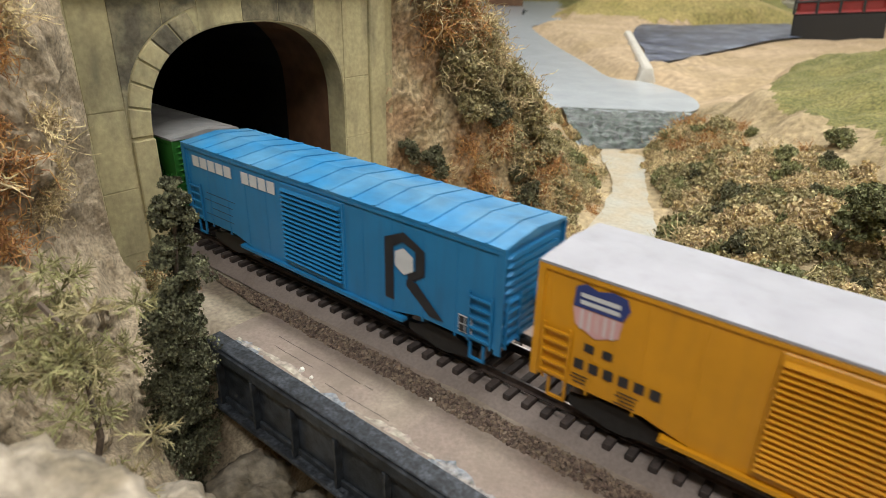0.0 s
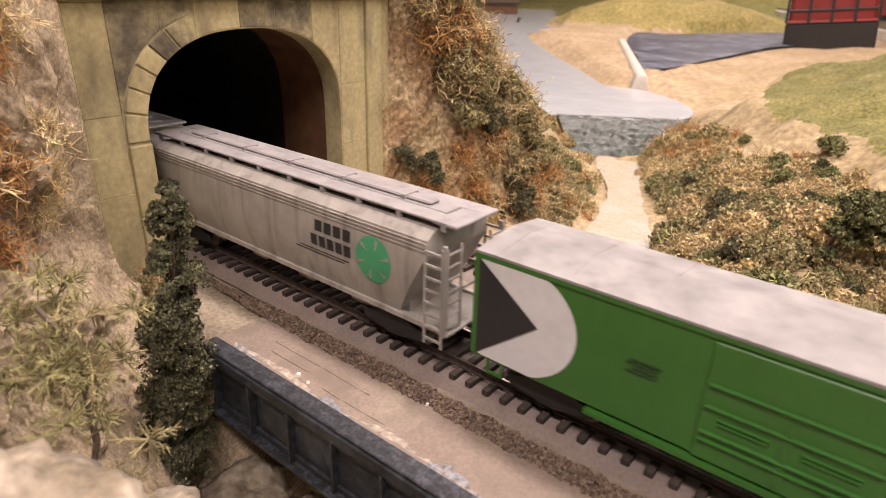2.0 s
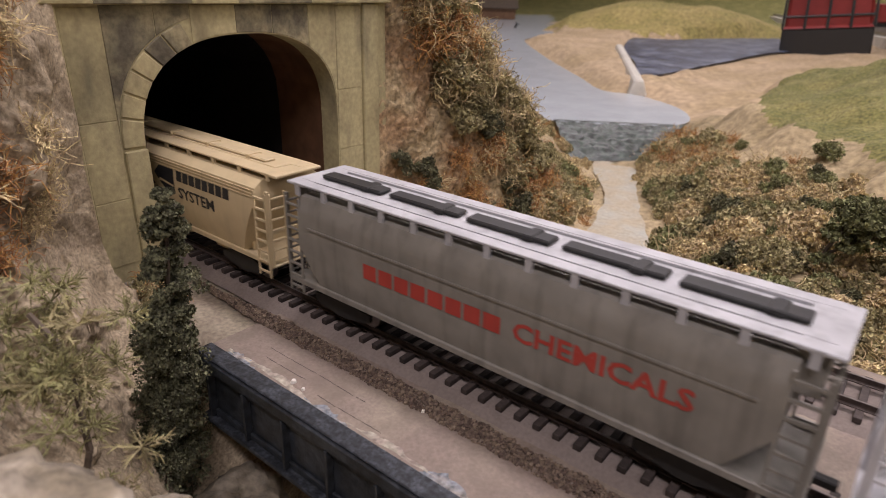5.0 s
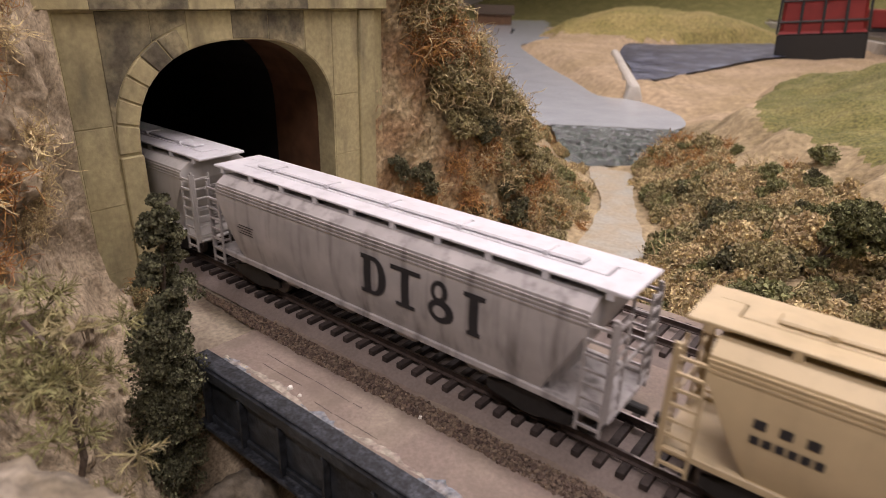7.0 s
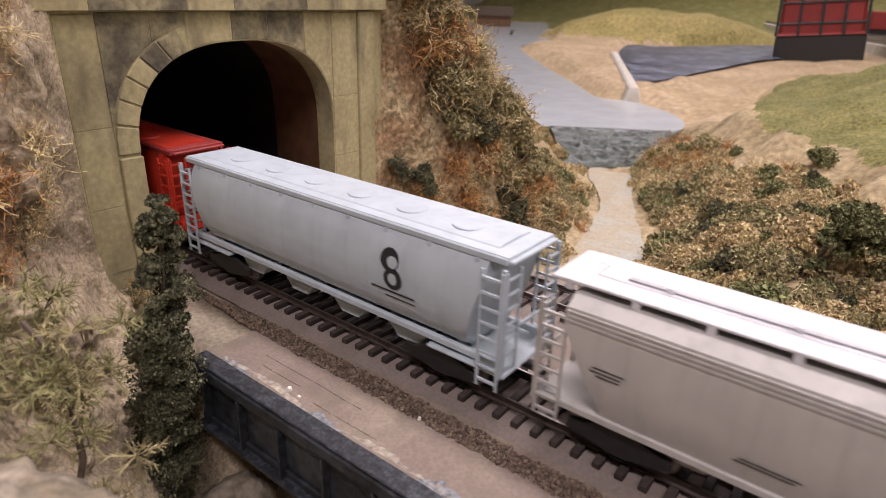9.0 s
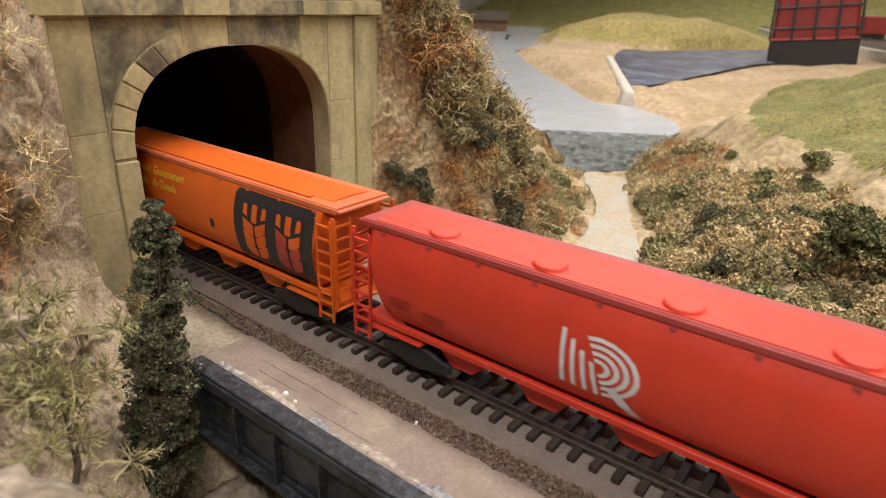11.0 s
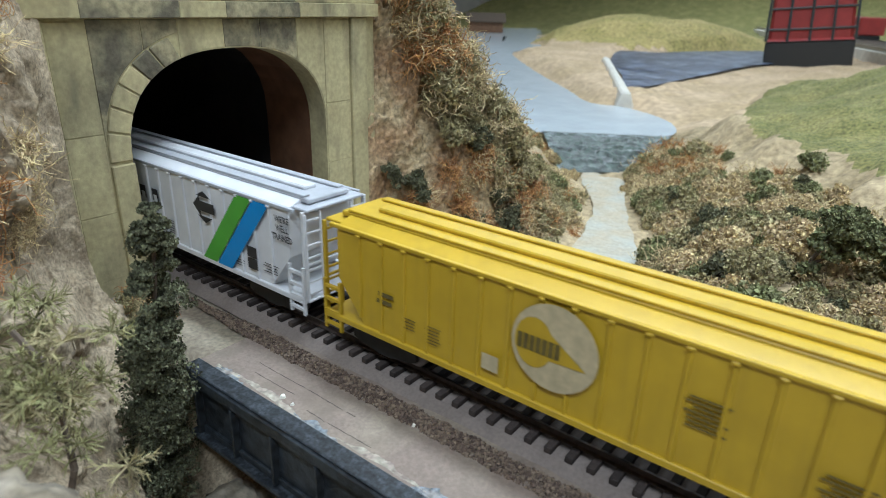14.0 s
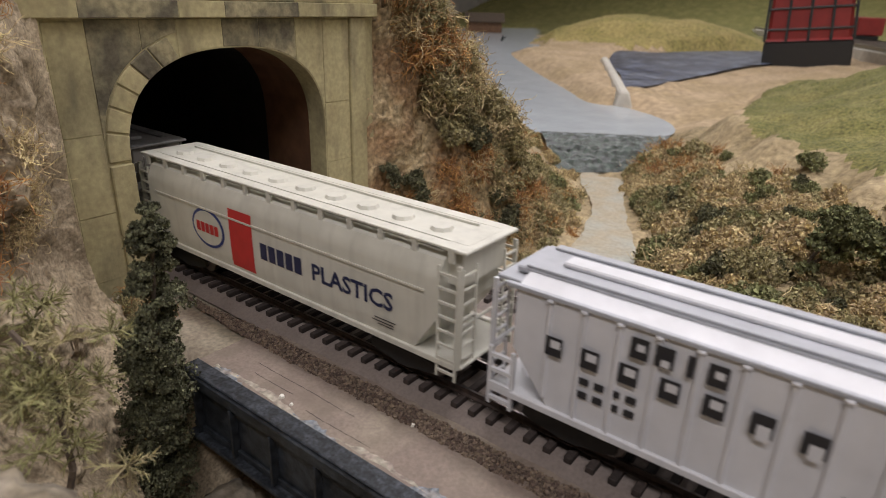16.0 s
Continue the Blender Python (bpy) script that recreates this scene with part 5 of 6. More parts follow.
P_YELLOW = paint("yellow_paint", (0.60, 0.275, 0.008), 0.42, 0.15)
P_SILVER = paint("silver_roof_paint", (0.33, 0.33, 0.36), 0.5, 0.1)
P_BLUE = paint("blue_paint", (0.02, 0.19, 0.42), 0.4, 0.2)
P_BLUE_ROOF = mat("blue_roof_paint", (0.02, 0.19, 0.41), 0.5, var=0.15, size=0.008, second=(0.07, 0.23, 0.40), mix_size=0.02, streak=0.1, bump=0.00005, fine=0.0006)
P_GREEN = paint("green_paint", (0.028, 0.14, 0.022), 0.42, 0.12)
P_GREY_ROOF = paint("dusty_grey_roof_paint", (0.275, 0.27, 0.265), 0.65, 0.2, 0.18)
P_GREY = paint("weathered_grey_paint", (0.34, 0.325, 0.295), 0.5, 0.5, 0.12)
P_PALE = paint("pale_grey_paint", (0.66, 0.66, 0.685), 0.42, 0.15)
P_SLATE = paint("silver_grey_roof_paint", (0.44, 0.44, 0.45), 0.5, 0.25, 0.12)
P_DARK = paint("dirty_dark_grey_paint", (0.235, 0.22, 0.19), 0.5, 0.4, 0.12)
P_DARK_ROOF = paint("slate_roof_paint", (0.30, 0.29, 0.29), 0.5, 0.3, 0.12)
P_TAN = paint("tan_paint", (0.56, 0.45, 0.27), 0.42, 0.12)
P_DTI = paint("sooty_grey_paint", (0.42, 0.40, 0.39), 0.45, 0.65, 0.12)
P_STONE = paint("stone_grey_paint", (0.47, 0.455, 0.43), 0.45, 0.2)
P_CO = paint("cool_grey_paint", (0.47, 0.54, 0.585), 0.42, 0.12)
P_RED = paint("bright_red_paint", (0.58, 0.042, 0.018), 0.5, 0.08)
P_RED_ROOF = paint("dull_red_roof_paint", (0.36, 0.05, 0.045), 0.5, 0.1)
P_ORANGE = paint("orange_paint", (0.66, 0.118, 0.011), 0.45, 0.1)
P_ORANGE_ROOF = paint("dull_orange_roof_paint", (0.58, 0.15, 0.06), 0.45, 0.05)
P_MUSTARD = paint("mustard_paint", (0.50, 0.335, 0.014), 0.45, 0.12)
P_CLEAN = paint("clean_white_paint", (0.66, 0.66, 0.68), 0.42, 0.06)
P_ROOFGREY = paint("roof_grey_paint", (0.42, 0.43, 0.46), 0.5, 0.1)
P_IVORY = paint("ivory_grey_paint", (0.64, 0.625, 0.545), 0.45, 0.15)
P_BRIGHTGREEN = paint("bright_green_print", (0.1, 0.36, 0.03), 0.45, 0.0)
P_BRIGHTBLUE = paint("bright_blue_print", (0.02, 0.24, 0.62), 0.45, 0.0)
P_TEAL = paint("teal_green_print", (0.04, 0.33, 0.16), 0.5, 0.1)
P_PINK = paint("faded_pink_print", (0.62, 0.36, 0.36), 0.5, 0.05)
P_MAROON = paint("worn_red_print", (0.42, 0.05, 0.035), 0.5, 0.2)


def train():
    # yellow boxcar
    c, s = boxcar("yellow boxcar with a silver roof and ribbed doors", 0.177, P_YELLOW, P_SILVER, eave=0.0497, door=(0.0067, 0.066), door_ribs=19, roof_low=True)
    s.patch("shield_top", [(-0.0777, 0.0458), (-0.0750, 0.0475), (-0.0712, 0.0463), (-0.0672, 0.0475), (-0.0630, 0.0468), (-0.0618, 0.0437), (-0.0634, 0.0400), (-0.0780, 0.0400)], M_DARKBLUE)
    s.bar(-0.0702, 0.0440, 0.0115, 0.0013, M_WHITE, lift=0.0004)
    s.bar(-0.0702, 0.0419, 0.0115, 0.0013, M_WHITE, lift=0.0004)
    s.patch("shield_stripes", [(-0.0780, 0.0398), (-0.0634, 0.0398), (-0.0640, 0.0345), (-0.0705, 0.0318), (-0.0768, 0.0345)], P_PINK)
    s.bars(-0.0705, 0.0366, 0.0115, 0.0062, 5, M_WHITE, 0.6)
    s.bars(-0.0690, 0.0282, 0.0110, 0.0026, 2, M_INK, 0.45)
    s.bars(-0.0630, 0.0222, 0.0270, 0.0032, 6, M_INK, 0.35)
    s.lines(-0.0735, 0.0185, 0.005, 3, M_INK)
    s.lines(-0.0590, 0.0185, 0.006, 4, M_INK)
    joins(c, 0.1905, 0.0135)
    # blue boxcar
    c, s = boxcar("bright blue boxcar with louvred double doors", 0.177, P_BLUE, P_BLUE_ROOF, eave=0.0487, door=(0.0009, 0.036), door_ribs=16)
    s.bars(-0.0664, 0.0425, 0.0310, 0.0050, 5, M_WHITE, 0.14)
    s.bars(-0.0325, 0.0425, 0.0235, 0.0052, 4, M_WHITE, 0.14)
    s.patch("logo_stem", [(0.0397, 0.0165), (0.0440, 0.0165), (0.0440, 0.0372), (0.0485, 0.0400), (0.0540, 0.0380), (0.0540, 0.0412), (0.0487, 0.0436), (0.0397, 0.0396)], M_INK)
    s.patch("logo_bowl", [(0.0540, 0.0412), (0.0582, 0.0390), (0.0582, 0.0300), (0.0530, 0.0265), (0.0505, 0.0265), (0.0505, 0.0287), (0.0540, 0.0310)], M_INK)
    s.patch("logo_leg", [(0.0500, 0.0265), (0.0545, 0.0265), (0.0668, 0.0160), (0.0605, 0.0160), (0.0500, 0.0240)], M_INK)
    s.patch("logo_heart", [(0.0446, 0.0355), (0.0487, 0.0378), (0.0530, 0.0355), (0.0530, 0.0302), (0.0487, 0.0278), (0.0446, 0.0302)], M_WHITE)
    s.bar(0.0757, 0.0188, 0.0055, 0.0064, M_WHITE)
    for d in (-1, 1):
        for e in (-1, 1):
            s.bar(0.0757 + d * 0.0013, 0.0188 + e * 0.0015, 0.0022, 0.0026, M_INK, lift=0.0004)
    s.lines(-0.0620, 0.0290, 0.022, 4, M_INK, 0.0034, 0.0003)
    joins(c, 0.0, -0.177)
    # green boxcar
    c, s = boxcar("green boxcar with dusty grey roof and white print", 0.1765, P_GREEN, P_GREY_ROOF, eave=0.0478, door=(0.0018, 0.040), plain=True)
    arc = [(-0.0872, 0.0465)] + [(-0.0735 + 0.0200 * math.cos(a), 0.0300 + 0.0185 * math.sin(a)) for a in [1.25 - 2.5 * i / 18 for i in range(19)]] + [(-0.0872, 0.0128)]
    s.patch("white_crescent", arc, M_WHITE)
    s.patch("black_triangle", [(-0.0876, 0.0465), (-0.0660, 0.0300), (-0.0876, 0.0128)], M_INK, 0.0005)
    for x, z, w, h in ((0.0430, 0.0395, 0.0060, 0.0066), (0.0502, 0.0395, 0.0058, 0.0066), (0.0580, 0.0393, 0.0052, 0.0066), (0.0640, 0.0380, 0.0042, 0.0046),
                       (0.0682, 0.0384, 0.0016, 0.0058), (0.0710, 0.0391, 0.0018, 0.0068)):
        s.bar(x, z, w, h, M_WHITE)
    s.bar(0.0442, 0.0395, 0.0032, 0.0024, P_GREEN, "lettering_gap", 0.0004)
    s.bar(0.0506, 0.0407, 0.0024, 0.0018, P_GREEN, "lettering_gap", 0.0004)
    s.bar(0.0583, 0.0404, 0.0020, 0.0016, P_GREEN, "lettering_gap", 0.0004)
    s.bar(0.0340, 0.0213, 0.0078, 0.0052, M_WHITE)
    s.bars(0.0340, 0.0213, 0.0066, 0.0040, 3, P_GREEN, 0.2, "lettering_gap")
    s.bars(0.0505, 0.0222, 0.0170, 0.0028, 6, M_WHITE, 0.2)
    s.patch("shield", [(0.0670, 0.0335), (0.0752, 0.0335), (0.0752, 0.0290), (0.0711, 0.0258), (0.0670, 0.0290)], M_WHITE)
    s.patch("shield_field", [(0.0679, 0.0327), (0.0743, 0.0327), (0.0743, 0.0293), (0.0711, 0.0268), (0.0679, 0.0293)], P_GREEN, 0.0004)
    for i in range(3):
        s.bar(0.0711, 0.0316 - 0.0016 * i, 0.0046, 0.0006, M_WHITE, lift=0.0006)
    s.lines(-0.0335, 0.0320, 0.009, 4, M_INK)
    s.lines(0.0300, 0.0130, 0.012, 3, M_INK)
    joins(c, -0.1875, -0.364)
    # grey hopper with the round green mark
    c, s = hopper("weathered grey covered hopper with round green emblem", 0.188, P_GREY, P_DARK_ROOF)
    ex, ez = 0.0625, 0.0312
    s.patch("round_emblem", ring_poly(ex, ez, 0.0087, 0.0090, 24), P_TEAL)
    for i in range(6):
        a = i * math.pi / 3 + 0.3
        s.patch("emblem_spoke", [(ex + 0.0035 * math.cos(a - 0.08), ez + 0.0035 * math.sin(a - 0.08)), (ex + 0.0080 * math.cos(a - 0.10), ez + 0.0080 * math.sin(a - 0.10)),
                                 (ex + 0.0080 * math.cos(a + 0.10), ez + 0.0080 * math.sin(a + 0.10))], P_GREY, 0.0004)
    s.bars(0.0412, 0.0366, 0.0205, 0.0044, 4, M_INK, 0.2)
    s.bars(0.0400, 0.0305, 0.0230, 0.0044, 5, M_INK, 0.2)
    s.lines(0.0360, 0.0262, 0.028, 2, M_INK)
    s.lines(-0.0710, 0.0320, 0.010, 4, M_INK)
    joins(c, -0.378, -0.566)
    # pale hopper with the yellow mark
    c, s = hopper("pale grey covered hopper with yellow lettering", 0.194, P_PALE, P_PALE)
    s.patch("ear_mark", [(-0.0285, 0.0350), (-0.0245, 0.0350), (-0.0237, 0.0300), (-0.0220, 0.0250), (-0.0250, 0.0230), (-0.0285, 0.0260)], M_YELLOWP)
    s.bars(0.0012, 0.0262, 0.0375, 0.0046, 6, M_YELLOWP, 0.18)
    s.lines(-0.0740, 0.0295, 0.012, 5, M_INK, 0.0021, 0.0010)
    s.lines(0.0560, 0.0262, 0.013, 5, M_INK)
    s.bar(0.0720, 0.0195, 0.004, 0.003, M_INK)
    joins(c, -0.578, -0.772)
    # dark hopper with red lettering
    c, s = hopper("dirty dark grey covered hopper with faded red lettering", 0.187, P_DARK, P_SLATE, SLOPED, "hatches", hatch_mat=M_BLACK, cut=0.011, bead=0.0365)
    s.text("CHEMICALS", 0.0130, 0.0669, 0.0290, 0.0066, P_MAROON)
    s.bars(-0.0210, 0.0285, 0.0600, 0.0058, 8, P_MAROON, 0.16)
    joins(c, -0.783, -0.970)
    # tan hopper
    c, s = hopper("tan covered hopper with black angular emblem", 0.187, P_TAN, P_TAN)
    s.patch("emblem_low", [(-0.0084, 0.0335), (0.0010, 0.0335), (0.0100, 0.0290), (0.0100, 0.0215), (0.0040, 0.0215), (-0.0084, 0.0270)], M_INK)
    s.patch("emblem_high", [(0.0065, 0.0365), (0.0120, 0.0412), (0.0240, 0.0412), (0.0240, 0.0290), (0.0170, 0.0290), (0.0105, 0.0330)], M_INK)
    s.patch("emblem_line", [(-0.0084, 0.0298), (0.0045, 0.0270), (0.0125, 0.0335), (0.0240, 0.0322), (0.0240, 0.0332), (0.0122, 0.0347), (0.0042, 0.0282), (-0.0084, 0.0310)], P_TAN, 0.0005)
    s.bars(0.0474, 0.0385, 0.0425, 0.0054, 8, M_INK, 0.16)
    s.text("SYSTEM", 0.0270, 0.0563, 0.0303, 0.0054, M_INK)
    s.bars(-0.0663, 0.0318, 0.0170, 0.0026, 3, M_INK, 0.5)
    s.bars(-0.0655, 0.0272, 0.0165, 0.0024, 6, M_INK, 0.25)
    s.lines(-0.0350, 0.0225, 0.011, 3, M_INK)
    joins(c, -0.983, -1.170)
    # sooty hopper with large black letters
    c, s = hopper("sooty grey covered hopper with large black letters", 0.190, P_DTI, P_PALE)
    for x, w, extra in ((0.0066, 0.0107, 1), (0.0216, 0.0138, 0), (0.0370, 0.0120, 2), (0.0500, 0.0084, 0)):
        sx = x - (w * 0.25 if extra == 1 else 0)
        if extra != 2:
            s.bar(sx, 0.0306, 0.0036, 0.0148, M_INK, "letter_stem")
            s.bar(sx, 0.0372, w * (0.6 if extra else 0.98), 0.0016, M_INK, "letter_bar", 0.0003)
            s.bar(sx, 0.0240, w * 0.62, 0.0016, M_INK, "letter_bar", 0.0003)
        if extra == 1:
            turn = [math.pi / 2 - math.pi * i / 14 for i in range(15)]
            bowl = [(x + 0.0002 + 0.0062 * math.cos(a), 0.0306 + 0.0074 * math.sin(a)) for a in turn]
            gap = [(x + 0.0002 + 0.0026 * math.cos(a), 0.0306 + 0.0058 * math.sin(a)) for a in turn[::-1]]
            for i in range(14):
                s.patch("letter_bowl", [bowl[i], bowl[i + 1], gap[13 - i], gap[14 - i]], M_INK, 0.0003)
        if extra == 2:
            s.patch("letter_loop", ring_poly(x - 0.0008, 0.0342, 0.0036, 0.0040, 16), M_INK)
            s.patch("letter_gap", ring_poly(x - 0.0008, 0.0344, 0.0016, 0.0022, 12), P_DTI, 0.0005)
            s.patch("letter_loop", ring_poly(x, 0.0274, 0.0054, 0.0044, 16), M_INK)
            s.patch("letter_gap", ring_poly(x - 0.0004, 0.0274, 0.0026, 0.0022, 12), P_DTI, 0.0005)
    s.lines(-0.0670, 0.0300, 0.010, 4, M_INK)
    joins(c, -1.186, -1.376)
    # stone grey hopper
    c, s = hopper("stone grey covered hopper with small black lettering", 0.184, P_STONE, P_PALE)
    s.text("Corn Products", -0.0044, 0.0374, 0.0330, 0.0060, M_INK)
    s.lines(-0.0700, 0.0300, 0.009, 3, M_INK)
    s.lines(-0.0280, 0.0205, 0.014, 2, M_INK)
    s.bar(0.0600, 0.0190, 0.005, 0.0024, M_INK)
    joins(c, -1.389, -1.573)
    # cool grey cylindrical hopper
    c, s = hopper("cool grey cylindrical covered hopper with black emblem", 0.175, P_CO, P_CO, CYL, "cylinder", cut=0.008)
    for i in range(6):
        x = -0.062 + 0.124 * i / 5
        part("hatch_seat", Build().rod((x, -0.001, 0.0518), (x, -0.001, 0.0521), 0.0072, 18).box(x + 0.0072, x + 0.0122, -0.0032, -0.0006, 0.0518, 0.0523), M_BLACK, c)
        part("hatch", Build().rod((x, 0, 0.0521), (x, 0, 0.0529), 0.0058, 18), P_CO, c, bevel=0.0003)
    s.patch("emblem_loop", ring_poly(0.0420, 0.0368, 0.0042, 0.0042, 18), M_INK)
    s.patch("emblem_gap", ring_poly(0.0434, 0.0362, 0.0024, 0.0022, 12), P_CO, 0.0004)
    s.patch("emblem_loop", ring_poly(0.0438, 0.0302, 0.0042, 0.0040, 18), M_INK)
    s.patch("emblem_gap", ring_poly(0.0438, 0.0302, 0.0020, 0.0022, 12), P_CO, 0.0004)
    s.bar(0.0435, 0.0253, 0.0200, 0.0007, M_INK)
    s.bar(0.0465, 0.0230, 0.0140, 0.0006, M_INK)
    joins(c, -1.586, -1.761)
    # red cylindrical hopper
    c, s = hopper("bright red cylindrical covered hopper with white striped emblem", 0.182, P_RED, P_RED_ROOF, CYL, "cylinder", cut=0.008)
    for i in range(4):
        x = -0.058 + 0.116 * i / 3
        part("hatch", Build().rod((x, -0.007, 0.0518), (x, -0.007, 0.0531), 0.0056, 16, 0.0050), P_RED, c, bevel=0.0003)
    part("roof_stripe", Build().box(-0.084, 0.084, -0.0125, -0.0015, 0.05175, 0.0520), P_RED, c)
    for i in range(4):
        r0 = 0.0105 - 0.0024 * i
        for j in range(10):
            a0, a1 = 1.9 - 3.3 * j / 10, 1.9 - 3.3 * (j + 1) / 10
            q = [(0.003 + r * math.cos(a) * 1.15, 0.0290 + r * math.sin(a) * 0.85) for r, a in ((r0, a0), (r0, a1), (r0 - 0.0014, a1), (r0 - 0.0014, a0))]
            s.patch("emblem_stripe", q, M_WHITE)
        s.patch("emblem_stripe", [(-0.0085 + 0.003 * i, 0.0375 - 0.0024 * i), (-0.0071 + 0.003 * i, 0.0375 - 0.0024 * i), (-0.0066 + 0.0035 * i, 0.0200), (-0.0080 + 0.0035 * i, 0.0200)], M_WHITE)
    s.patch("emblem_leg", [(0.0050, 0.0240), (0.0090, 0.0240), (0.0165, 0.0165), (0.0125, 0.0165)], M_WHITE)
    s.lines(-0.068, 0.0255, 0.010, 4, M_MAROON_INK)
    s.lines(-0.054, 0.0240, 0.009, 4, M_MAROON_INK)
    joins(c, -1.772, -1.954)
    # orange cylindrical hopper
    c, s = hopper("orange cylindrical covered hopper with wheat emblem on black", 0.185, P_ORANGE, P_ORANGE_ROOF, CYL, "cylinder", cut=0.008)
    part("roof_walk_strip", Build().box(-0.075, 0.075, -0.0115, -0.0095, 0.05175, 0.0524).box(-0.075, 0.075, 0.0025, 0.0040, 0.05175, 0.0524), P_ORANGE, c)
    s.patch("black_panel", [(0.0335, 0.0150), (0.0335, 0.0440), (0.0350, 0.0458), (0.0810, 0.0458), (0.0825, 0.0440), (0.0825, 0.0150), (0.0805, 0.0138), (0.0355, 0.0138)], M_INK)
    for x0, tint in ((0.0475, P_ORANGE), (0.0685, P_MAROON)):
        for d in (-1, 1):
            for i in range(3):
                z = 0.0318 - 0.0050 * i
                s.patch("wheat_grain", [(x0 + d * 0.0006, z - 0.0036), (x0 + d * 0.0050, z - 0.0027), (x0 + d * 0.0070, z - 0.0008), (x0 + d * 0.0073, z + 0.0034), (x0 + d * 0.0006, z + 0.0008)][::d], P_ORANGE if tint is P_ORANGE or (d > 0 and i == 0) else tint, 0.0005)
            s.patch("wheat_awn", [(x0 + d * 0.0044, 0.0357), (x0 + d * 0.0073, 0.0367), (x0 + d * 0.0073, 0.0405), (x0 + d * 0.0058, 0.0411), (x0 + d * 0.0048, 0.0405)][::d], P_ORANGE, 0.0005)
        s.bar(x0, 0.0375, 0.0034, 0.0074, P_ORANGE, "wheat_awn", 0.0005)
    s.patch("flag_bar", [(-0.0785, 0.0418), (-0.0725, 0.0418), (-0.0712, 0.0341), (-0.0772, 0.0341)], M_YELLOWP)
    s.patch("leaf", [(-0.0660 + (0.0046 if i % 2 else 0.0030) * math.cos(0.3 + i * math.pi / 6), 0.0391 + (0.0042 if i % 2 else 0.0028) * math.sin(0.3 + i * math.pi / 6)) for i in range(12)], M_YELLOWP)
    s.text("Government", -0.0574, -0.0333, 0.0414, 0.0040, M_YELLOWP)
    s.text("of Canada", -0.0574, -0.0347, 0.0358, 0.0038, M_YELLOWP)
    s.text("Gouvernement", -0.0307, -0.0047, 0.0414, 0.0040, M_YELLOWP)
    s.text("du Canada", -0.0307, -0.0105, 0.0358, 0.0038, M_YELLOWP)
    s.bar(0.0165, 0.0265, 0.0030, 0.0040, M_INK)
    joins(c, -1.965, -2.150)
    # mustard hopper with posts
    c, s = hopper("mustard yellow ribbed covered hopper with dull cream disc", 0.190, P_MUSTARD, P_MUSTARD, FLAT, "posts", posts=16, cut=0.013)
    s.patch("white_disc", ring_poly(0.0002, 0.0335, 0.0136, 0.0136, 32), M_DISC, 0.0009)
    drop = [(-0.0060 + 0.0062 * math.cos(a), 0.0335 + 0.0080 * math.sin(a)) for a in [0.55 + 5.2 * i / 20 for i in range(21)]] + [(0.0105, 0.0300)]
    s.patch("drop_shape", drop, P_MUSTARD, 0.0011)
    for i in range(7):
        s.bar(-0.0104 + 0.0020 * i, 0.0332, 0.0016, 0.0050, M_FADED, "lettering_bar", 0.0013)
    s.lines(-0.0640, 0.0290, 0.007, 2, M_FADED, 0.0028, 0.0016)
    s.lines(-0.0530, 0.0235, 0.005, 4, M_FADED)
    s.lines(-0.0430, 0.0240, 0.006, 6, M_FADED)
    s.lines(0.0425, 0.0350, 0.010, 7, M_FADED, 0.0014, 0.0006)
    s.lines(0.0737, 0.0280, 0.010, 7, M_FADED, 0.0014, 0.0006)
    s.bar(-0.0205, 0.0205, 0.0060, 0.0056, M_DISC, lift=0.0007)
    joins(c, -2.167, -2.357)
    # white hopper with green and blue stripes
    c, s = hopper("clean white ribbed covered hopper with green and blue stripes", 0.189, P_CLEAN, P_ROOFGREY, FLAT, "posts", posts=16, cut=0.013, hatch_mat=P_CLEAN)
    s.patch("green_stripe", [(0.0270, 0.0132), (0.0372, 0.0132), (0.0660, 0.0480), (0.0558, 0.0480)], P_BRIGHTGREEN, 0.0007)
    s.patch("blue_stripe", [(0.0380, 0.0132), (0.0482, 0.0132), (0.0770, 0.0480), (0.0668, 0.0480)], P_BRIGHTBLUE, 0.0007)
    s.patch("arrow_shaft", [(0.0275, 0.0398), (0.0395, 0.0398), (0.0395, 0.0352), (0.0275, 0.0352)], M_INK, 0.0007)
    s.patch("arrow_tip", [(0.0265, 0.0418), (0.0320, 0.0446), (0.0372, 0.0418)], M_INK, 0.0007)
    s.patch("arrow_tip", [(0.0265, 0.0330), (0.0320, 0.0300), (0.0372, 0.0330)], M_INK, 0.0007)
    s.patch("arrow_head", [(0.0235, 0.0375), (0.0290, 0.0425), (0.0290, 0.0325)], M_INK, 0.0007)
    for i in range(4):
        x = -0.0500 + 0.0064 * i
        s.bar(x, 0.0428, 0.0048 if i != 2 else 0.0018, 0.0060, M_INK, "lettering_bar", 0.0007)
        if i != 2:
            s.bar(x + 0.0004, 0.0432 - 0.0020 * (i == 1), 0.0022, 0.0020, P_CLEAN, "lettering_gap", 0.0009)
    for i in range(7):
        x = -0.0735 + 0.0108 * i
        s.bar(x, 0.0343, 0.0052, 0.0060, M_INK, "lettering_bar", 0.0007)
        s.bar(x + 0.0005, 0.0352 - 0.0028 * (i > 4), 0.0030, 0.0024 + 0.0018 * (i > 4), P_CLEAN, "lettering_gap", 0.0009)
    s.bars(-0.0570, 0.0268, 0.0180, 0.0022, 4, M_INK, 0.35)
    s.bars(-0.0570, 0.0225, 0.0180, 0.0022, 4, M_INK, 0.35)
    s.text("WE'RE", 0.0800, 0.0885, 0.0440, 0.0028, M_INK, 0.0007)
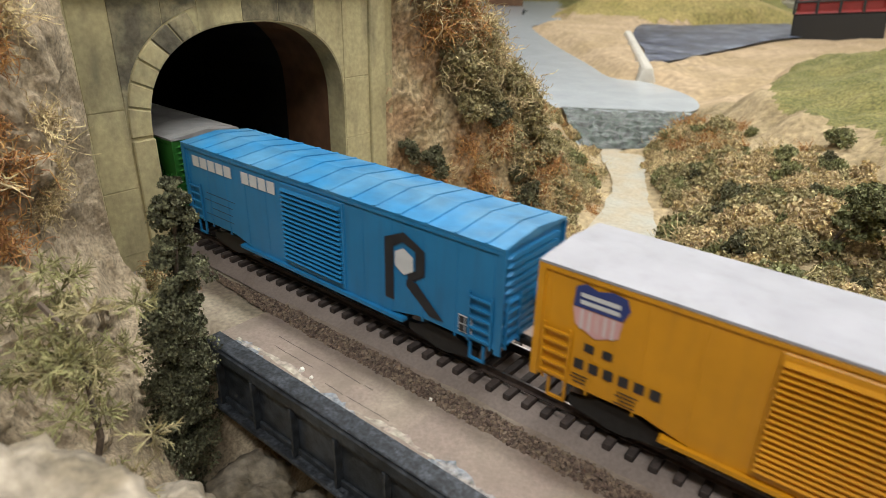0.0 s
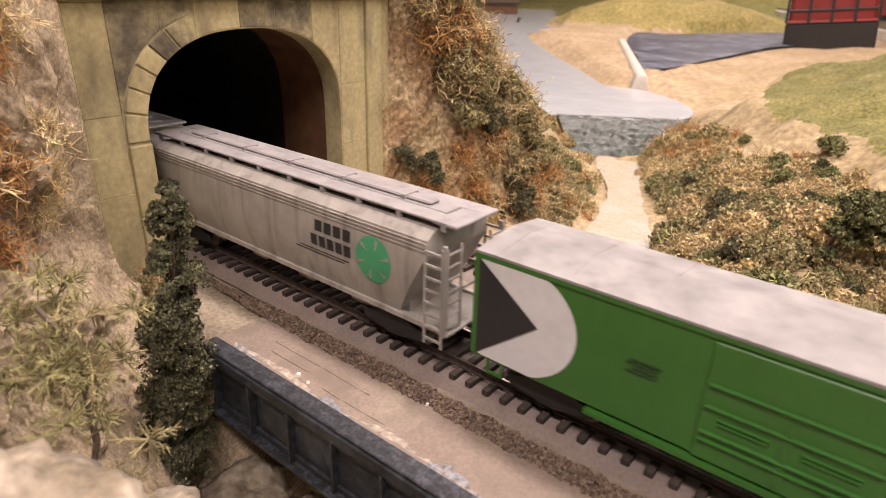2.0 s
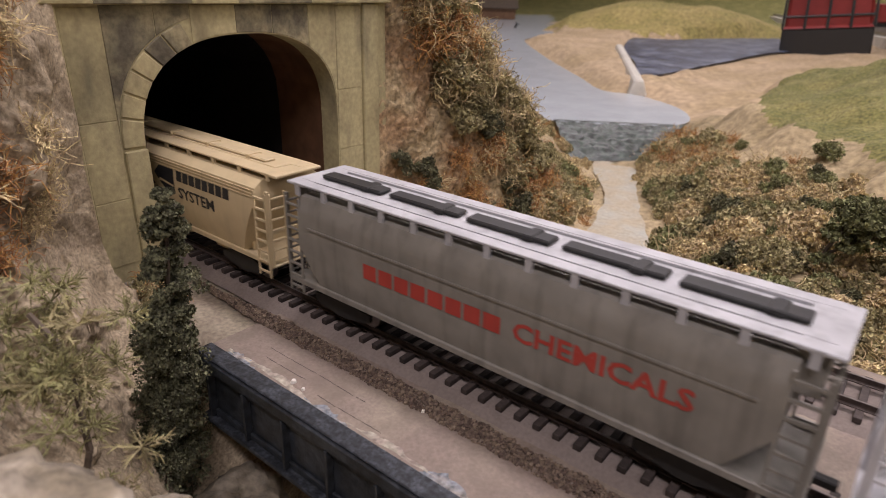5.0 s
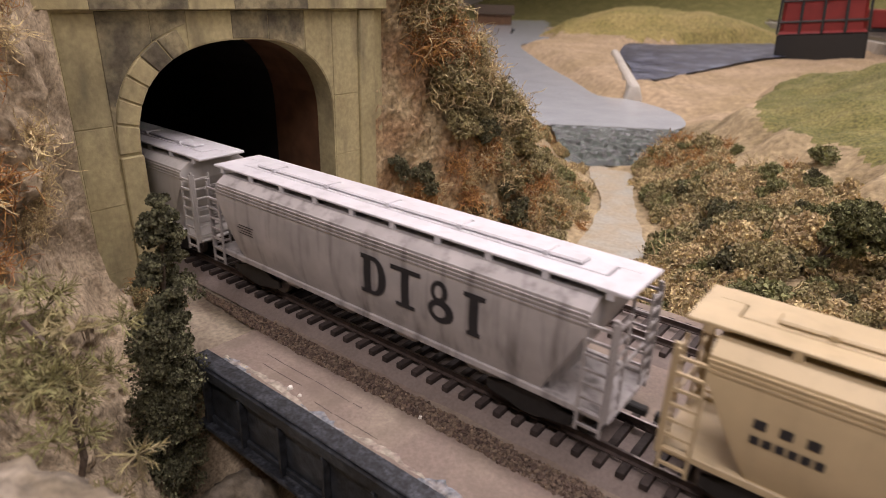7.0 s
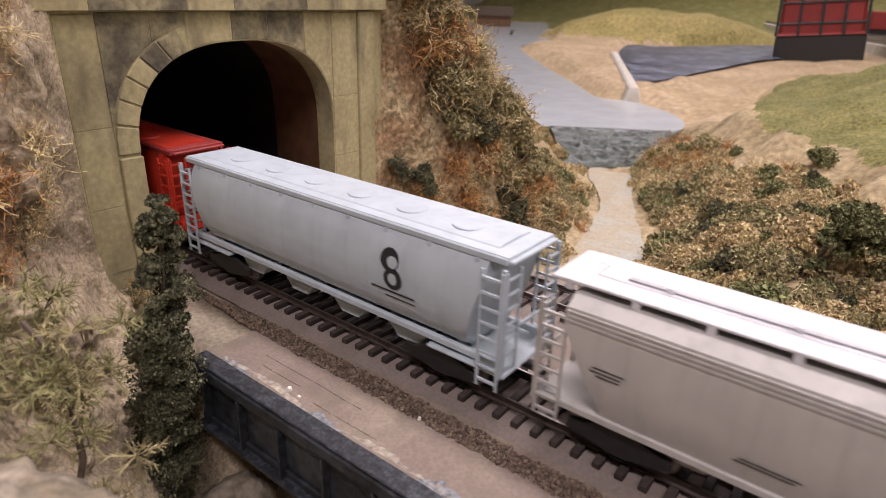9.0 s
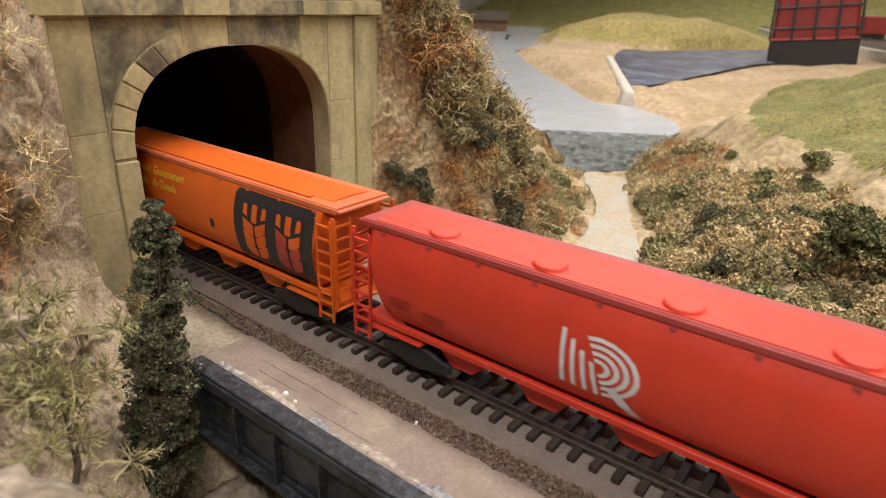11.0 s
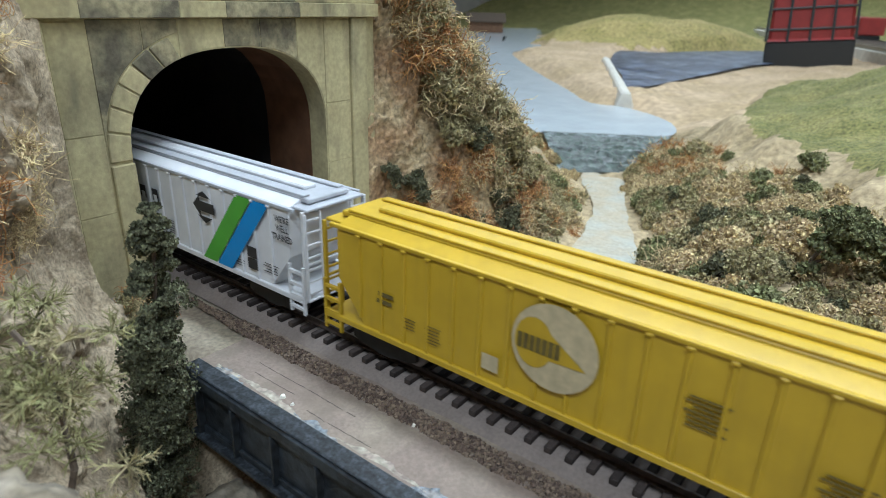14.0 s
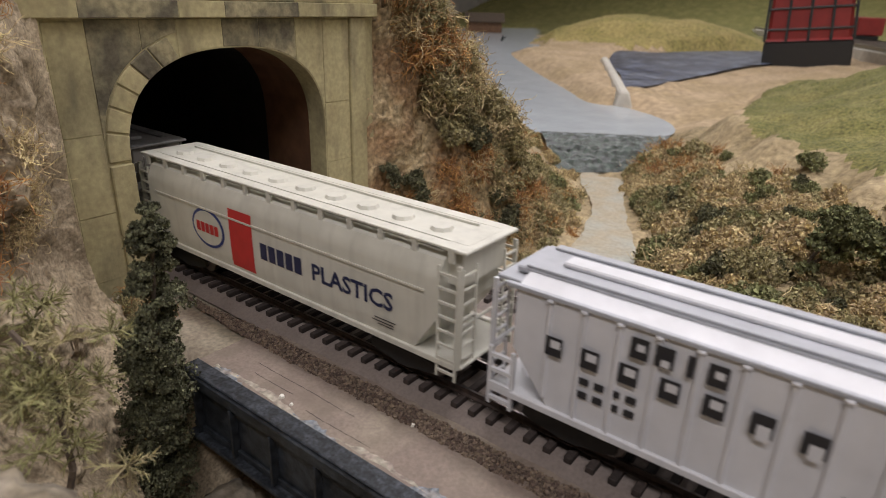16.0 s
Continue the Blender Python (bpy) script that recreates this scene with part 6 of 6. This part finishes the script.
    s.text("WELL", 0.0805, 0.0880, 0.0402, 0.0028, M_INK, 0.0007)
    s.text("TRAINED", 0.0780, 0.0900, 0.0364, 0.0028, M_INK, 0.0007)
    for d in (-1, 1):
        s.bar(0.0636, 0.0225 + d * 0.0026, 0.0064, 0.0048, M_INK, lift=0.0007)
    s.lines(0.0540, 0.0190, 0.007, 3, M_INK)
    s.lines(0.0755, 0.0225, 0.009, 4, M_INK)
    s.lines(0.0020, 0.0240, 0.006, 6, M_INK)
    joins(c, -2.369, -2.558)
    # ivory hopper with red block
    c, s = hopper("ivory grey covered hopper with red block and blue lettering", 0.189, P_IVORY, P_IVORY, SLOPED, "hatches", cut=0.011, bead=0.0365)
    s.patch("oval_ring", ring_poly(-0.0402, 0.0280, 0.0120, 0.0090, 32), M_DARKBLUE)
    s.patch("oval_field", ring_poly(-0.0402, 0.0280, 0.0106, 0.0077, 32), P_IVORY, 0.0004)
    for i in range(5):
        s.bar(-0.0468 + 0.0033 * i, 0.0280, 0.0027, 0.0045, M_RED, "lettering_bar", 0.0006)
    s.patch("red_block", [(-0.0243, 0.0152), (-0.0088, 0.0152), (-0.0088, 0.0408), (-0.0243, 0.0408)], M_RED)
    s.bars(0.0085, 0.0272, 0.0260, 0.0070, 5, M_NAVY, 0.18)
    s.text("PLASTICS", 0.0270, 0.0678, 0.0272, 0.0070, M_NAVY)
    s.lines(0.0640, 0.0195, 0.010, 3, M_INK)
    joins(c, -2.571, -2.760)
    # the next one, only its front shows
    c, s = hopper("dusty brown-grey covered hopper inside the tunnel", 0.188, P_GREY, P_GREY_ROOF, SLOPED, "hatches", cut=0.011, bead=0.0365)
    joins(c, -2.772, -2.960)


M_MAROON_INK = mat("faded_maroon_print", (0.3, 0.02, 0.015), 0.5, var=0.1)
train()


# ---- what moves ----
def motions():
    """The whole train rolls out of the tunnel; (seconds, metres rolled)."""
    rolled = [(0, 0), (0.5, 0.0865), (1, 0.1785), (1.5, 0.272), (2, 0.3565), (2.5, 0.4415), (3, 0.530), (3.5, 0.6155), (4, 0.7005), (4.5, 0.785), (5, 0.871), (5.5, 0.958),
              (6, 1.046), (6.5, 1.136), (7, 1.225), (7.5, 1.316), (8, 1.407), (8.5, 1.497), (9, 1.590), (9.5, 1.678), (10, 1.757), (10.5, 1.829), (11, 1.8965), (11.5, 1.960),
              (12, 2.020), (12.5, 2.0835), (13, 2.1485), (13.5, 2.2145), (14, 2.286), (14.5, 2.356), (15, 2.4225), (15.5, 2.488), (16, 2.5615)]
    for car, middle in TRAIN:
        walk(car, [(t, pose(middle + s, 0, 0)) for t, s in rolled])


motions()
